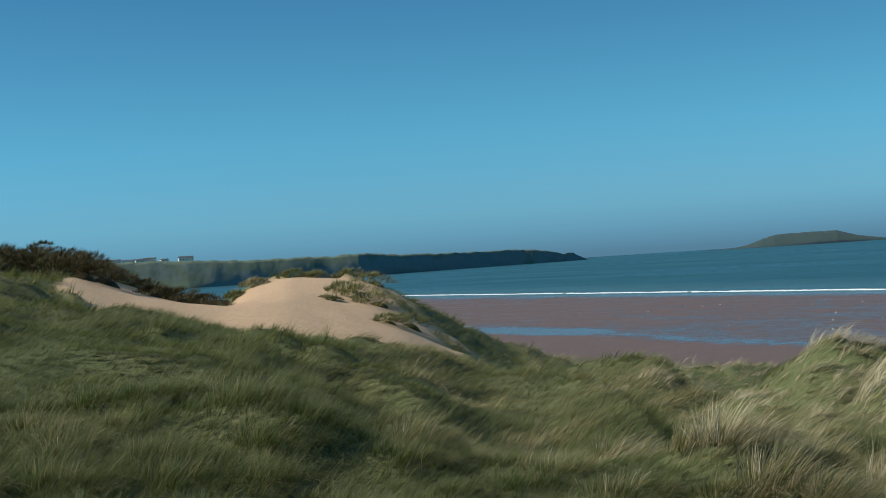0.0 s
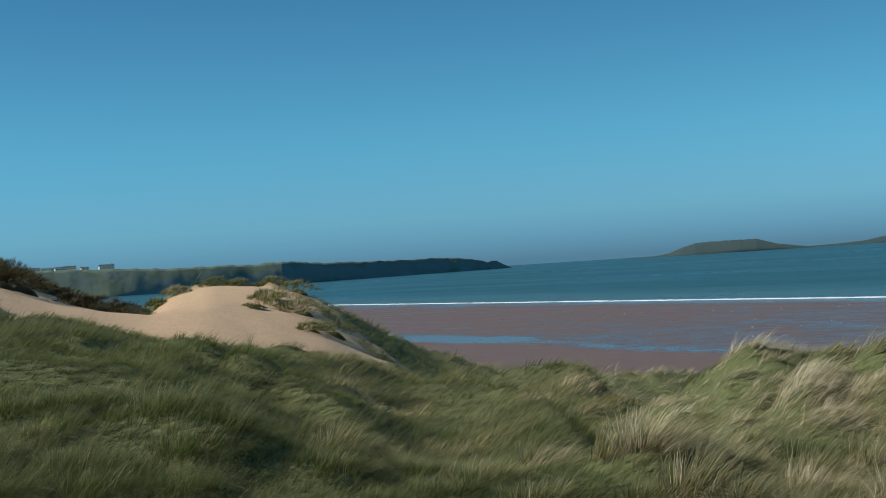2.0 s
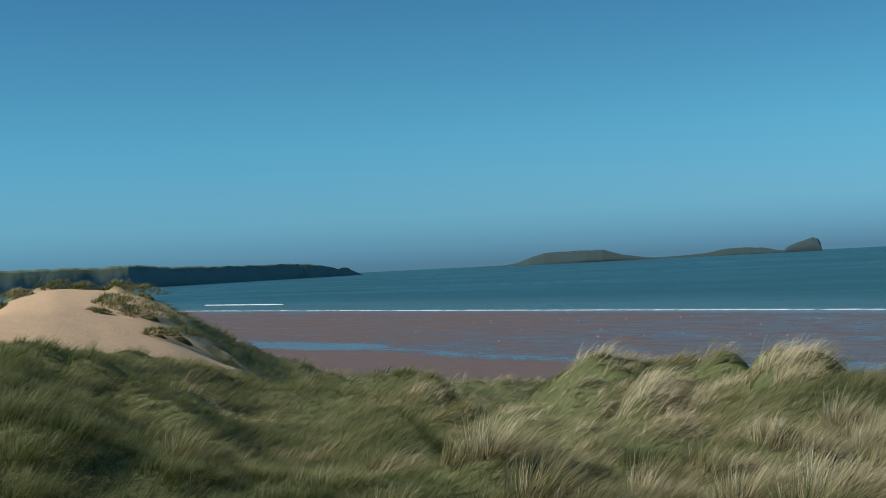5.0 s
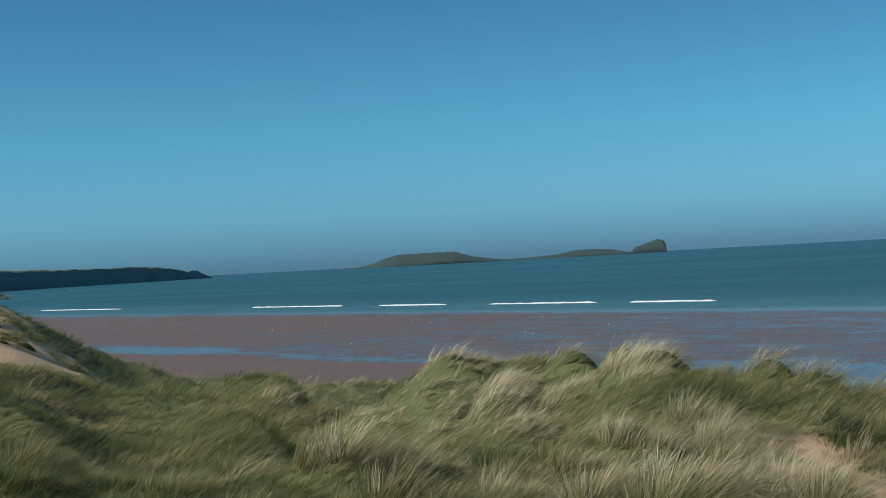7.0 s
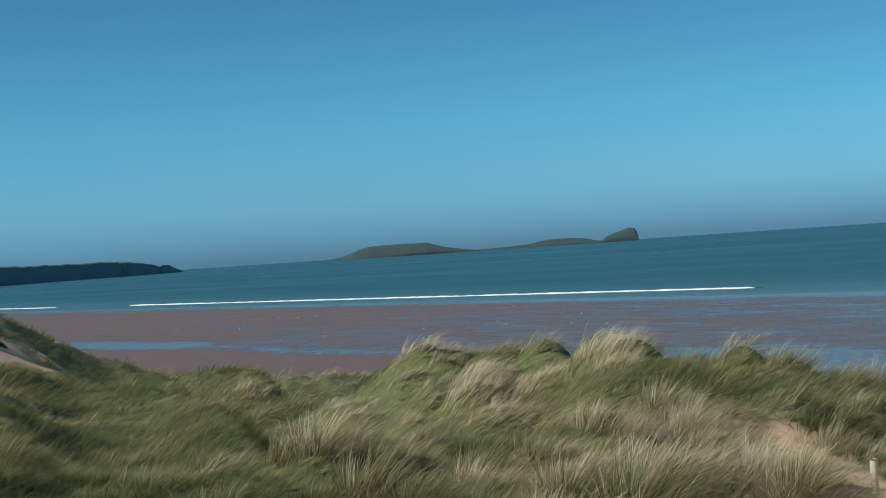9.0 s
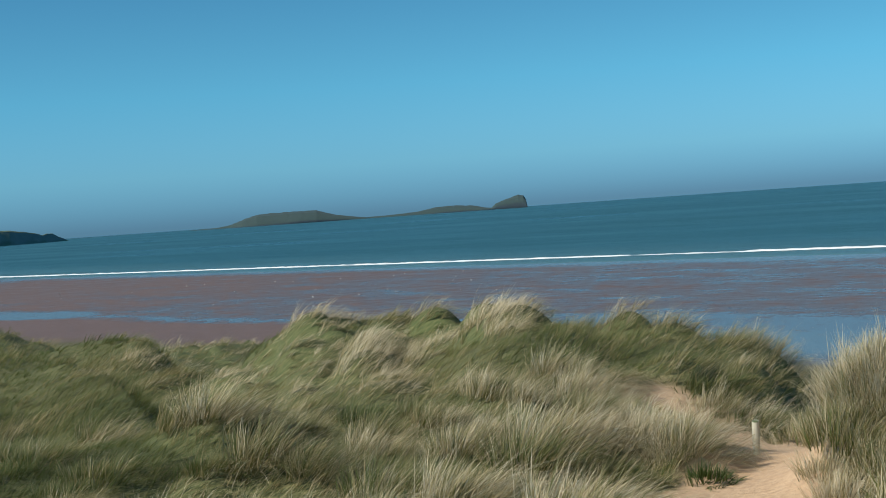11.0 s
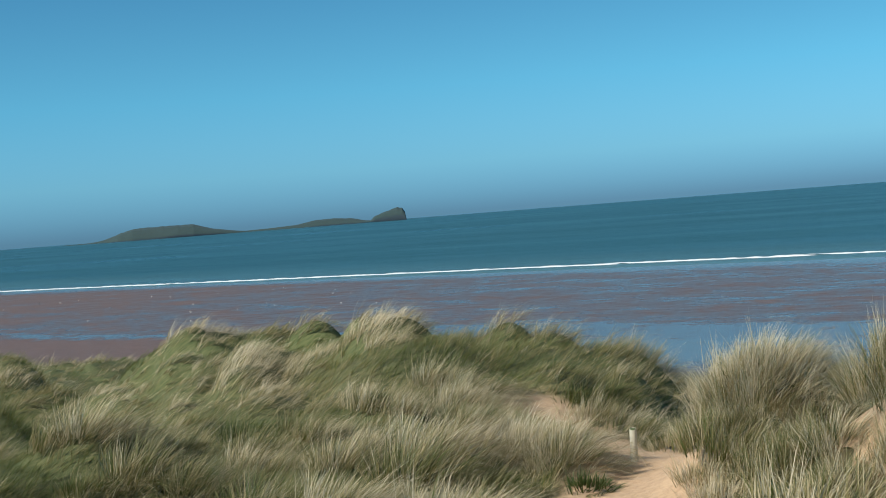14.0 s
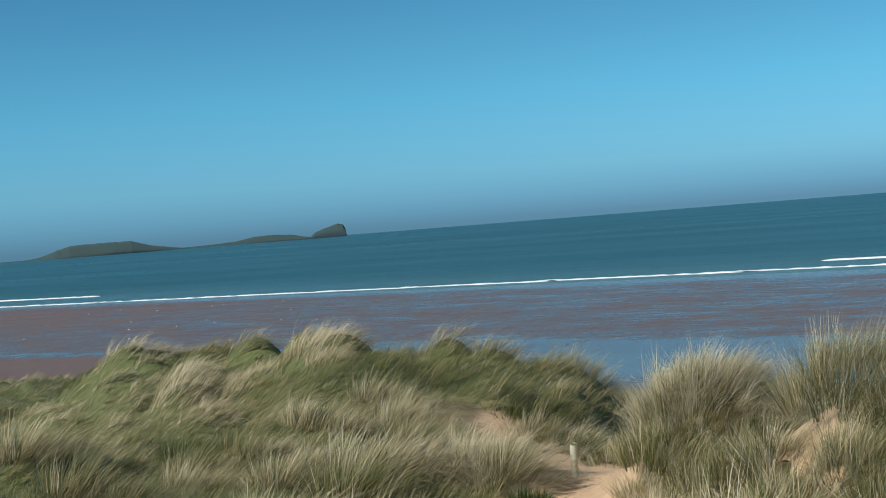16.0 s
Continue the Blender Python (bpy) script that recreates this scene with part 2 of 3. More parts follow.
def ground_material():
    m, nt, bs = material("dune_and_beach", 0.95)
    fine, mid, big = noise_tex(nt, 9, 6), noise_tex(nt, 1.1, 5), noise_tex(nt, 0.16, 4)
    dry = mixed(nt, mid, (0.46, 0.315, 0.195), (0.56, 0.40, 0.255))
    dry = mixed(nt, ramp(nt, fine, [(0.45, (0, 0, 0)), (0.75, (1, 1, 1))]), dry, (0.40, 0.27, 0.165))
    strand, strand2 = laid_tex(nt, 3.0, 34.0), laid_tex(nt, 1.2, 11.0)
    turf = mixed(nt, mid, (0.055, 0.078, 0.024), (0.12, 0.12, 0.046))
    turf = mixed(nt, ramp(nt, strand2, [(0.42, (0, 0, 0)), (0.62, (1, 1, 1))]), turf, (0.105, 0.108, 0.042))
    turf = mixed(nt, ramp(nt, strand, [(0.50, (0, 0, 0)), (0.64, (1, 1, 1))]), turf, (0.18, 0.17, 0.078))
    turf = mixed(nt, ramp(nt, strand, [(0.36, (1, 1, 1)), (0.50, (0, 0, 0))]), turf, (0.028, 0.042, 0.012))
    turf = mixed(nt, ramp(nt, big, [(0.42, (0, 0, 0)), (0.62, (0.5, 0.5, 0.5))]), turf, (0.085, 0.12, 0.038))
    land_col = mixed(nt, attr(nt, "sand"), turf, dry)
    # foreshore: brown damp sand with standing water in streaks along the shore
    streak = noise_tex(nt, 0.10, 8, 0.70, (1.0, 0.6, 1))
    streak2 = noise_tex(nt, 0.45, 8, 0.75, (1.0, 0.7, 1))
    both = maths(nt, "ADD", maths(nt, "MULTIPLY", streak, 0.45), maths(nt, "MULTIPLY", streak2, 0.55))
    level = maths(nt, "ADD", both, attr(nt, "wet"))
    wet = ramp(nt, level, [(0.49, (0, 0, 0)), (0.56, (0.5, 0.5, 0.5)), (0.67, (1, 1, 1))])
    damp = mixed(nt, big, (0.155, 0.093, 0.070), (0.20, 0.125, 0.096))
    damp = mixed(nt, ramp(nt, streak2, [(0.35, (0, 0, 0)), (0.65, (1, 1, 1))]), damp, (0.13, 0.082, 0.066))
    damp = mixed(nt, wet, damp, (0.10, 0.075, 0.065))
    shore = attr(nt, "beach")
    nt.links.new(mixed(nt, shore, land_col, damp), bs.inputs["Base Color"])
    rough = maths(nt, "SUBTRACT", 0.95, maths(nt, "MULTIPLY", shore, maths(nt, "ADD", 0.42, maths(nt, "MULTIPLY", wet, 0.31))))
    nt.links.new(rough, bs.inputs["Roughness"])
    dryness = maths(nt, "SUBTRACT", 1.0, maths(nt, "MULTIPLY", wet, 0.94))
    bump(nt, bs, maths(nt, "MULTIPLY", maths(nt, "ADD", maths(nt, "ADD", maths(nt, "MULTIPLY", fine, maths(nt, "ADD", 1.0, maths(nt, "MULTIPLY", attr(nt, "sand"), 2.5))), maths(nt, "MULTIPLY", strand, maths(nt, "SUBTRACT", 2.0, maths(nt, "MULTIPLY", attr(nt, "sand"), 2.0)))), maths(nt, "MULTIPLY", mid, 2.0)), dryness), 0.35, 0.04)
    return m


def sea_material():
    m, nt, bs = material("sea_water", 0.3)
    long_swell = noise_tex(nt, 0.05, 4, 0.6, (1.0, 0.12, 1))
    chop = noise_tex(nt, 0.55, 5, 0.65, (1.0, 0.4, 1))
    patch = noise_tex(nt, 0.0022, 5, 0.6, (1.0, 0.25, 1))
    bands = noise_tex(nt, 0.045, 6, 0.65, (1.0, 0.07, 1))
    far_bands = noise_tex(nt, 0.009, 7, 0.7, (1.0, 0.22, 1))
    both = maths(nt, "ADD", maths(nt, "MULTIPLY", bands, 0.5), maths(nt, "MULTIPLY", far_bands, 0.5))
    col = mixed(nt, ramp(nt, both, [(0.40, (0, 0, 0)), (0.60, (1, 1, 1))]), (0.010, 0.050, 0.062), (0.026, 0.092, 0.102))
    col = mixed(nt, ramp(nt, patch, [(0.35, (0, 0, 0)), (0.7, (0.7, 0.7, 0.7))]), col, (0.024, 0.080, 0.095))
    col = mixed(nt, attr(nt, "shallow"), col, (0.085, 0.165, 0.175))
    nt.links.new(ramp(nt, far_bands, [(0.38, (0.27, 0.27, 0.27)), (0.62, (0.38, 0.38, 0.38))]), bs.inputs["Roughness"])
    nt.links.new(col, bs.inputs["Base Color"])
    bs.inputs["IOR"].default_value = 1.33
    bs.inputs["Specular IOR Level"].default_value = 0.3
    bump(nt, bs, maths(nt, "ADD", long_swell, maths(nt, "MULTIPLY", chop, 0.5)), 1.0, 0.9)
    return m


def blade_material(name, stops, glow=0.42):
    m, nt, bs = material(name, 0.6)
    bs.inputs["Specular IOR Level"].default_value = 0.2
    geo = nt.nodes.new("ShaderNodeNewGeometry")
    oi = nt.nodes.new("ShaderNodeObjectInfo")
    own = maths(nt, "MULTIPLY", maths(nt, "SUBTRACT", oi.outputs["Random"], 0.5), 0.4)
    tint = maths(nt, "ADD", maths(nt, "ADD", attr(nt, "tint"), own), maths(nt, "MULTIPLY", maths(nt, "SUBTRACT", geo.outputs["Random Per Island"], 0.5), 0.65), True)
    col = ramp(nt, tint, stops)
    root = mixed(nt, 0.5, col, (0.10, 0.06, 0.025))
    tip = mixed(nt, 0.35, col, stops[-1][1])
    col = mixed(nt, maths(nt, "POWER", attr(nt, "along"), 0.6), root, col)
    col = mixed(nt, maths(nt, "POWER", attr(nt, "along"), 3.0), col, tip)
    nt.links.new(col, bs.inputs["Base Color"])
    tr = nt.nodes.new("ShaderNodeBsdfTranslucent")
    nt.links.new(col, tr.inputs["Color"])
    mx = nt.nodes.new("ShaderNodeMixShader")
    mx.inputs[0].default_value = glow
    nt.links.new(bs.outputs[0], mx.inputs[1])
    nt.links.new(tr.outputs[0], mx.inputs[2])
    nt.links.new(mx.outputs[0], nt.nodes["Material Output"].inputs["Surface"])
    return m


def cliff_material(name, rock_a, rock_b, turf_a, turf_b):
    m, nt, bs = material(name, 0.95)
    geo = nt.nodes.new("ShaderNodeNewGeometry")
    sep = nt.nodes.new("ShaderNodeSeparateXYZ")
    nt.links.new(geo.outputs["Normal"], sep.inputs[0])
    n1, n2 = noise_tex(nt, 0.012, 6, 0.6), noise_tex(nt, 0.05, 5, 0.6)
    up = maths(nt, "ADD", sep.outputs["Z"], maths(nt, "MULTIPLY", maths(nt, "SUBTRACT", n1, 0.5), 0.9))
    rock = mixed(nt, n2, rock_a, rock_b)
    turf = mixed(nt, n1, turf_a, turf_b)
    nt.links.new(mixed(nt, ramp(nt, up, [(0.45, (0, 0, 0)), (0.72, (1, 1, 1))]), rock, turf), bs.inputs["Base Color"])
    bump(nt, bs, n2, 0.6, 2.0)
    return m


def plain(name, a, b, rough, scale, depth=0.004):
    """A matt surface that varies between two colours at two scales."""
    m, nt, bs = material(name, rough)
    n1, n2 = noise_tex(nt, scale, 5), noise_tex(nt, scale * 9, 4)
    nt.links.new(mixed(nt, maths(nt, "ADD", maths(nt, "MULTIPLY", n1, 0.65), maths(nt, "MULTIPLY", n2, 0.35)), a, b), bs.inputs["Base Color"])
    bump(nt, bs, n2, 0.5, depth)
    return m


GROUND, SEA = ground_material(), sea_material()
# far rock and turf: the blue of distance haze is mixed into these colours
HEADLAND = cliff_material("hazed_headland_slope", (0.12, 0.17, 0.185), (0.22, 0.26, 0.245), (0.080, 0.13, 0.10), (0.125, 0.165, 0.11))
ISLAND = cliff_material("hazed_island_rock_and_turf", (0.018, 0.036, 0.050), (0.036, 0.060, 0.075), (0.024, 0.054, 0.056), (0.041, 0.071, 0.070))
# green to straw; the palest stops also hold the highlights of sunlit blades
BLADE = blade_material("marram_blade", [(0.0, (0.036, 0.092, 0.015)), (0.3, (0.096, 0.140, 0.028)), (0.55, (0.212, 0.203, 0.078)), (0.8, (0.46, 0.39, 0.215)), (1.0, (0.79, 0.71, 0.52))])
SCRUB = blade_material("scrub_blade", [(0.0, (0.035, 0.04, 0.014)), (0.5, (0.075, 0.065, 0.028)), (1.0, (0.15, 0.12, 0.055))], 0.2)
FOAM = plain("sea_foam", (0.62, 0.66, 0.68), (0.86, 0.88, 0.88), 0.7, 0.4, 0.1)
WAVE = plain("wave_face", (0.012, 0.05, 0.065), (0.02, 0.08, 0.09), 0.3, 0.2, 0.1)
WHITEWASH = plain("white_render", (0.66, 0.66, 0.63), (0.80, 0.80, 0.77), 0.8, 0.3)
SLATE = plain("slate_roof", (0.06, 0.065, 0.075), (0.12, 0.125, 0.14), 0.6, 0.4)
PANE = plain("dark_pane", (0.02, 0.025, 0.03), (0.04, 0.045, 0.05), 0.1, 0.5)


def mesh_of(name, verts, faces, mat, smooth_faces=True, attrs=()):
    me = bpy.data.meshes.new(name)
    me.from_pydata(verts, [], faces)
    me.materials.append(mat)
    if smooth_faces:
        me.polygons.foreach_set("use_smooth", np.ones(len(me.polygons), bool))
    for key, vals in attrs:
        me.attributes.new(key, "FLOAT", "POINT").data.foreach_set("value", np.asarray(vals, np.float32))
    me.update()
    return me


def part(name, bm, mat, parent, label=""):
    me = bpy.data.meshes.new(name)
    bm.to_mesh(me)
    bm.free()
    me.materials.append(mat)
    ob = new(name, me)
    ob.parent = parent
    return tagged(ob, label)


def grid_faces(rows, cols, closed=False):
    i, j = np.meshgrid(np.arange(rows - 1), np.arange(cols if closed else cols - 1), indexing="ij")
    k = (j + 1) % cols
    return np.stack([i * cols + j, (i + 1) * cols + j, (i + 1) * cols + k, i * cols + k], -1).reshape(-1, 4)


# ---- ground: one sheet from the dune to the horizon ----
def build_ground():
    fine = np.arange(-16, 64, 0.21)
    bearings = np.concatenate([fine, np.arange(64, 344, 4.0)])
    radii = np.concatenate([[0.3, 1, 2, 3], np.geomspace(4, 90, 320), np.geomspace(91, 130, 24), np.geomspace(133, 420, 60), np.geomspace(440, 4950, 24)])
    a, r = np.meshgrid(bearings, radii)
    x, y = at(a, r)
    z = land(x, y)
    beach = smooth(62, 80, x + 8 * (fbm(x / 12, y / 12) - 0.5)) * smooth(4.8, 3.6, z)
    bend = x + 4 * (fbm(x / 8, y / 25) - 0.5) + 2.5 * smooth(165, 150, y)
    broad = smooth(174, 188, y) * smooth(232, 205, y)
    off = np.abs(bend - 107.5) / (1.6 + 4.6 * broad)
    runnel = smooth(1.4, 0.7, off) * (0.5 + 0.5 * broad)
    pool = smooth(60, 74, x) * smooth(116, 111, x + 5 * (fbm(x / 6, y / 22) - 0.5)) * smooth(112, 84, y)
    edge = smooth(216, 238, x)
    wet = -0.02 + np.maximum(0.22 * runnel, 0.13 * pool) + 0.2 * edge + 0.10 * smooth(290, 110, y) + 0.02 * smooth(150, 190, x) - 0.2 * smooth(104, 100, bend) * (1 - pool) * (1 - runnel)
    me = mesh_of("ground", np.stack([x, y, z], -1).reshape(-1, 3), grid_faces(len(radii), len(bearings), True).tolist() + [list(range(len(bearings)))], GROUND,
                 attrs=(("sand", sand_cover(x, y).ravel()), ("beach", beach.ravel()), ("wet", wet.ravel())))
    tagged(new("ground", me), "pink dry dune sand and rough turf falling to a wet brown beach", "ground", kind="structure")


def build_sea():
    ys = np.concatenate([-np.geomspace(4900, 60, 30), np.linspace(-50, 50, 5), np.geomspace(60, 4900, 40)])
    ts = np.concatenate([np.linspace(0, 60, 13), np.geomspace(70, 4700, 40)])
    t, y = np.meshgrid(ts, ys)
    x = 234 + t + 2.5 * (fbm(y / 40, y * 0, 3) - 0.5) * np.exp(-t / 30)
    far = np.hypot(x, y)
    k = np.minimum(1, 4960 / far)
    x, y = x * k, y * k
    shallow = np.maximum(smooth(26, 6, t), 0.45 * smooth(110, 20, t + 20 * (fbm(y / 60, t / 15, 2) - 0.5)))
    me = mesh_of("sea", np.stack([x, y, 0.06 + 0 * x], -1).reshape(-1, 3), grid_faces(len(ys), len(ts))[:, ::-1].tolist(), SEA, attrs=(("shallow", shallow.ravel()),))
    tagged(new("sea", me), "dark teal sea with small wind ripples", "sea", kind="structure")


build_ground()
build_sea()


# ---- far land ----
def land_strip(name, nodes, depth, label, category, gullies, seed, front=0.35, mat=ISLAND):
    """A cliffed piece of land along a line of (bearing, distance, height): foot, cliff, brow, plateau and back."""
    n = 900
    a0, d0, h0 = (np.array(v, float) for v in zip(*nodes))
    a = np.linspace(a0[0], a0[-1], n)
    d, h = np.interp(a, a0, d0), np.interp(a, a0, h0)
    win = np.hanning(round(0.45 / (a[1] - a[0])) | 1)
    h = np.convolve(np.pad(h, len(win) // 2, mode="edge"), win / win.sum(), mode="valid") if front > 0.45 else h
    s = np.radians(a - a[0]) * d.mean() / 100
    h = h * (1 + 0.10 * (fbm(s * 1.3 + seed, s * 0, 3) - 0.5) + 0.10 * (fbm(s * 9 + seed, s * 0 + 2, 3) - 0.5))
    g = (fbm(s * 0.6 + seed, s * 0 + 3.3, 4) - 0.5) * gullies
    levels = [(-2.0, -0.02, 0.0), (0.0, 0.0, 0.3), (0.025, 0.17, 0.8), (0.05, 0.36, 1.0), (0.08, 0.56, 1.0), (0.11, 0.75, 0.9), (0.14, 0.90, 0.75), (0.17, 0.98, 0.6), (front, 1.0, 0.3), (0.85, 0.97, 0.1), (1.0, -0.1, 0)] if front < 0.4 else [
        (-2.0, -0.02, 0.0), (0.0, 0.0, 0.3), (0.03, 0.22, 0.9), (0.07, 0.42, 1.0), (0.13, 0.62, 0.9), (0.22, 0.82, 0.6), (front, 0.97, 0.3), (0.6, 1.0, 0.1), (0.85, 0.93, 0.1), (1.0, -0.1, 0)]
    rows = []
    for k, (o, hz, amt) in enumerate(levels):
        off = d + np.maximum(o, 0) * depth * np.clip(h / h.max(), 0.12, 1) + g * amt + 0.03 * gullies * amt * (fbm(s * 9 + k * 5.1, s * 0 + k, 3) - 0.5)
        x, y = at(a, off)
        z = -2 + 0 * a if o < 0 else h * hz * (1 + 0.10 * amt * (fbm(s * 7 + k, s * 0 + seed, 2) - 0.5))
        rows.append(np.stack([x, y, np.maximum(z, -2)], -1))
    v = np.array(rows)
    whole = new(name)
    for piece, r0, r1, text in (("cliff_face", 0, len(levels) - 4, "shaded grey rock face"), ("turf_top", len(levels) - 5, len(levels), "short green turf")):
        me = mesh_of(piece, v[r0:r1].reshape(-1, 3), grid_faces(r1 - r0, n).tolist(), mat)
        ob = new(piece, me)
        ob.parent = whole
        tagged(ob, text)
    return tagged(whole, label, category)


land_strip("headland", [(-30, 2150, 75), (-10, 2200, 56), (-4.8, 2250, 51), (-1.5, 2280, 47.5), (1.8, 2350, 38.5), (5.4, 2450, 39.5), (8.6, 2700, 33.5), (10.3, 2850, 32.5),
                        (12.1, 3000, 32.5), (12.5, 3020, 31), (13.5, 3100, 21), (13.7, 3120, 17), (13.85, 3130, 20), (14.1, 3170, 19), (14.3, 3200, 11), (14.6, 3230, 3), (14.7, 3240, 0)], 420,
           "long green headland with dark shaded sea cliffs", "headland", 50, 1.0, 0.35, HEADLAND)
land_strip("tidal_island", [(19.4, 4000, 1), (20.5, 3990, 3), (21.0, 3980, 8), (21.5, 3960, 20), (22.1, 3950, 33), (23.4, 3950, 33), (24.5, 3950, 34.5), (25.2, 3960, 18), (26.2, 3980, 6), (26.6, 3990, 3)], 260,
           "flat-topped green tidal island with low cliffs", "island", 20, 4.0, 0.5)
land_strip("tidal_island", [(26.5, 4010, 3.5), (27.5, 4010, 5), (28.6, 4010, 9), (29.4, 4010, 18.5), (30.2, 4010, 19), (30.9, 4010, 16), (31.4, 4010, 7), (31.75, 4010, 5)], 150,
           "low rocky islet with a green cap", "island", 20, 7.0, 0.5)
land_strip("tidal_island", [(31.6, 4010, 4), (31.8, 4010, 16), (32.1, 4010, 24), (32.5, 4010, 32), (32.75, 4010, 38.5), (32.95, 4010, 35), (33.05, 4010, 22), (33.1, 4010, 1)], 120,
           "steep dark rocky island head rising from the sea", "island", 12, 9.0, 0.4)


# ---- marram grass ----
def blades(root, heading, length, lean, width, tint, curl, segments=3):
    """Tapered bent strips, one a row: arrays of vertices, quads, tips and values. lean and curl in radians from upright."""
    n = len(root)
    side = heading + np.pi / 2 + rng.normal(0, 0.7, n)
    sx, sy = np.cos(side), np.sin(side)
    pos, ang, rows, along = root.copy(), lean.copy(), [], []
    for k in range(segments + 1):
        w = width * (1 - (k / segments) ** 1.6) * 0.5
        off = np.stack([sx * w, sy * w, 0 * w], -1)
        rows += [pos - off, pos + off] if k < segments else [pos]
        along += [np.full(n, k / segments)] * (2 if k < segments else 1)
        step = length / segments
        pos = pos + np.stack([np.sin(ang) * np.cos(heading) * step, np.sin(ang) * np.sin(heading) * step, np.cos(ang) * step], -1)
        ang = ang + curl / segments
    per = 2 * segments + 1
    v = np.stack(rows, 1).reshape(-1, 3)
    base = np.arange(n)[:, None] * per
    quads = np.concatenate([base + np.array([[2 * k, 2 * k + 1, 2 * k + 3, 2 * k + 2]]) for k in range(segments - 1)], 0)
    tips = base + np.array([[per - 3, per - 2, per - 1]])
    return v, quads, tips, np.stack(along, 1).ravel(), np.repeat(tint, per)


def grass_mesh(name, pieces):
    """One mesh of all the blade arrays given."""
    vs, qs, ts, al, ti, base = [], [], [], [], [], 0
    for v, q, t, a, tt in pieces:
        vs.append(v), qs.append(q + base), ts.append(t + base), al.append(a), ti.append(tt)
        base += len(v)
    v, q, t = np.concatenate(vs), np.concatenate(qs), np.concatenate(ts)
    me = bpy.data.meshes.new(name)
    me.vertices.add(len(v))
    me.vertices.foreach_set("co", v.astype(np.float32).ravel())
    loops = np.concatenate([q.ravel(), t.ravel()])
    me.loops.add(len(loops))
    me.loops.foreach_set("vertex_index", loops.astype(np.int32))
    me.polygons.add(len(q) + len(t))
    me.polygons.foreach_set("loop_start", np.concatenate([np.arange(len(q)) * 4, len(q) * 4 + np.arange(len(t)) * 3]).astype(np.int32))
    me.materials.append(BLADE)
    me.attributes.new("along", "FLOAT", "POINT").data.foreach_set("value", np.concatenate(al).astype(np.float32))
    me.attributes.new("tint", "FLOAT", "POINT").data.foreach_set("value", np.concatenate(ti).astype(np.float32))
    me.update(calc_edges=True)
    me.validate()
    return me



WIND = np.radians(-36)          # the way the wind lays the grass, from the +x axis


def locks(x, y, z, hx, hy, length, tint, width, segments, per, spread):
    """Locks of grass, one array entry a lock: its blades stand close and lie the same way."""
    n = len(x) * per
    rep = lambda a: np.repeat(a, per)
    m = len(x)
    head = np.arctan2(hy, hx)
    mag = np.hypot(hx, hy)
    lean = np.clip(0.95 * mag * rng.uniform(0.65, 1.2, m), 0.15, 1.35)
    curl = rng.uniform(0.5, 1.7, m) * np.clip(mag, 0.35, 1.1)
    root = np.stack([rep(x) + rng.normal(0, 1, n) * rep(spread), rep(y) + rng.normal(0, 1, n) * rep(spread), rep(z) - 0.025], -1)
    return blades(root, rep(head) + rng.normal(0, 0.16, n), rep(length) * rng.uniform(0.6, 1.12, n), np.clip(rep(lean) + rng.normal(0, 0.13, n), 0.02, 1.5),
                  width * rng.uniform(0.7, 1.4, n), np.clip(rep(tint) + rng.normal(0, 0.07, n), 0, 1), rep(curl) * rng.uniform(0.7, 1.3, n), segments)


def tuft(radius, count, length, tint, width, segments, dome, wind, per=8):
    """One tussock about the origin, its locks fanning out and laid over by the wind."""
    m = max(6, count // per)
    th, rr = rng.random(m) * 2 * np.pi, np.sqrt(rng.random(m))
    hx = np.cos(th) * rr * 1.05 + np.cos(WIND) * wind + rng.normal(0, 0.2, m)
    hy = np.sin(th) * rr * 1.05 + np.sin(WIND) * wind + rng.normal(0, 0.2, m)
    return locks(np.cos(th) * rr * radius, np.sin(th) * rr * radius, radius * dome * (1 - rr ** 2), hx, hy, length * rng.uniform(0.6, 1.12, m),
                 np.clip(tint + rng.normal(0, 0.13, m), 0, 1), width, segments, per, np.full(m, 0.03 + 0.02 * radius))


def thatch(radius, dome, tint):
    """The matted crown of old roots and leaves from which a tussock grows."""
    radius, dome = radius * 0.5, dome * 0.7
    sides, rings = 16, (1.0, 0.75, 0.45, 0.2)
    th = np.arange(sides) * 2 * np.pi / sides
    v = [(np.cos(a) * radius * r * (1 + 0.08 * np.sin(5 * a + 9 * r)), np.sin(a) * radius * r, radius * dome * (1 - r * r) - 0.03 - 0.45 * radius * r ** 4) for r in rings for a in th]
    v.append((0, 0, radius * dome - 0.03))
    ring = lambda k: k * sides + np.arange(sides)
    quads = np.concatenate([np.stack([ring(k), np.roll(ring(k), -1), np.roll(ring(k + 1), -1), ring(k + 1)], -1) for k in range(3)])
    tips = np.stack([ring(3), np.roll(ring(3), -1), np.full(sides, 4 * sides)], -1)
    return np.array(v), quads, tips, np.zeros(len(v)), np.full(len(v), max(0, tint - 0.15))


def dryness(x, y):
    """0 lush and green, 1 bleached straw, with broad light and shade included."""
    t = 0.47 + 1.0 * (fbm(x / 8 + 3, y / 8 + 1, 3) - 0.5) + 1.0 * (fbm(x / 1.5, y / 1.5 + 20, 2) - 0.5) + 0.75 * (mounds(x, y) - 0.14)
    bearing = np.degrees(np.arctan2(x, y)) - TURN
    # bearing terms paint the left slope's shade and the right's sunlight into the tint
    return np.clip(t - 0.42 * smooth(24, 6, bearing) - 0.38 * smooth(12, -1, bearing) + 0.26 * smooth(31, 39, bearing), 0, 1)


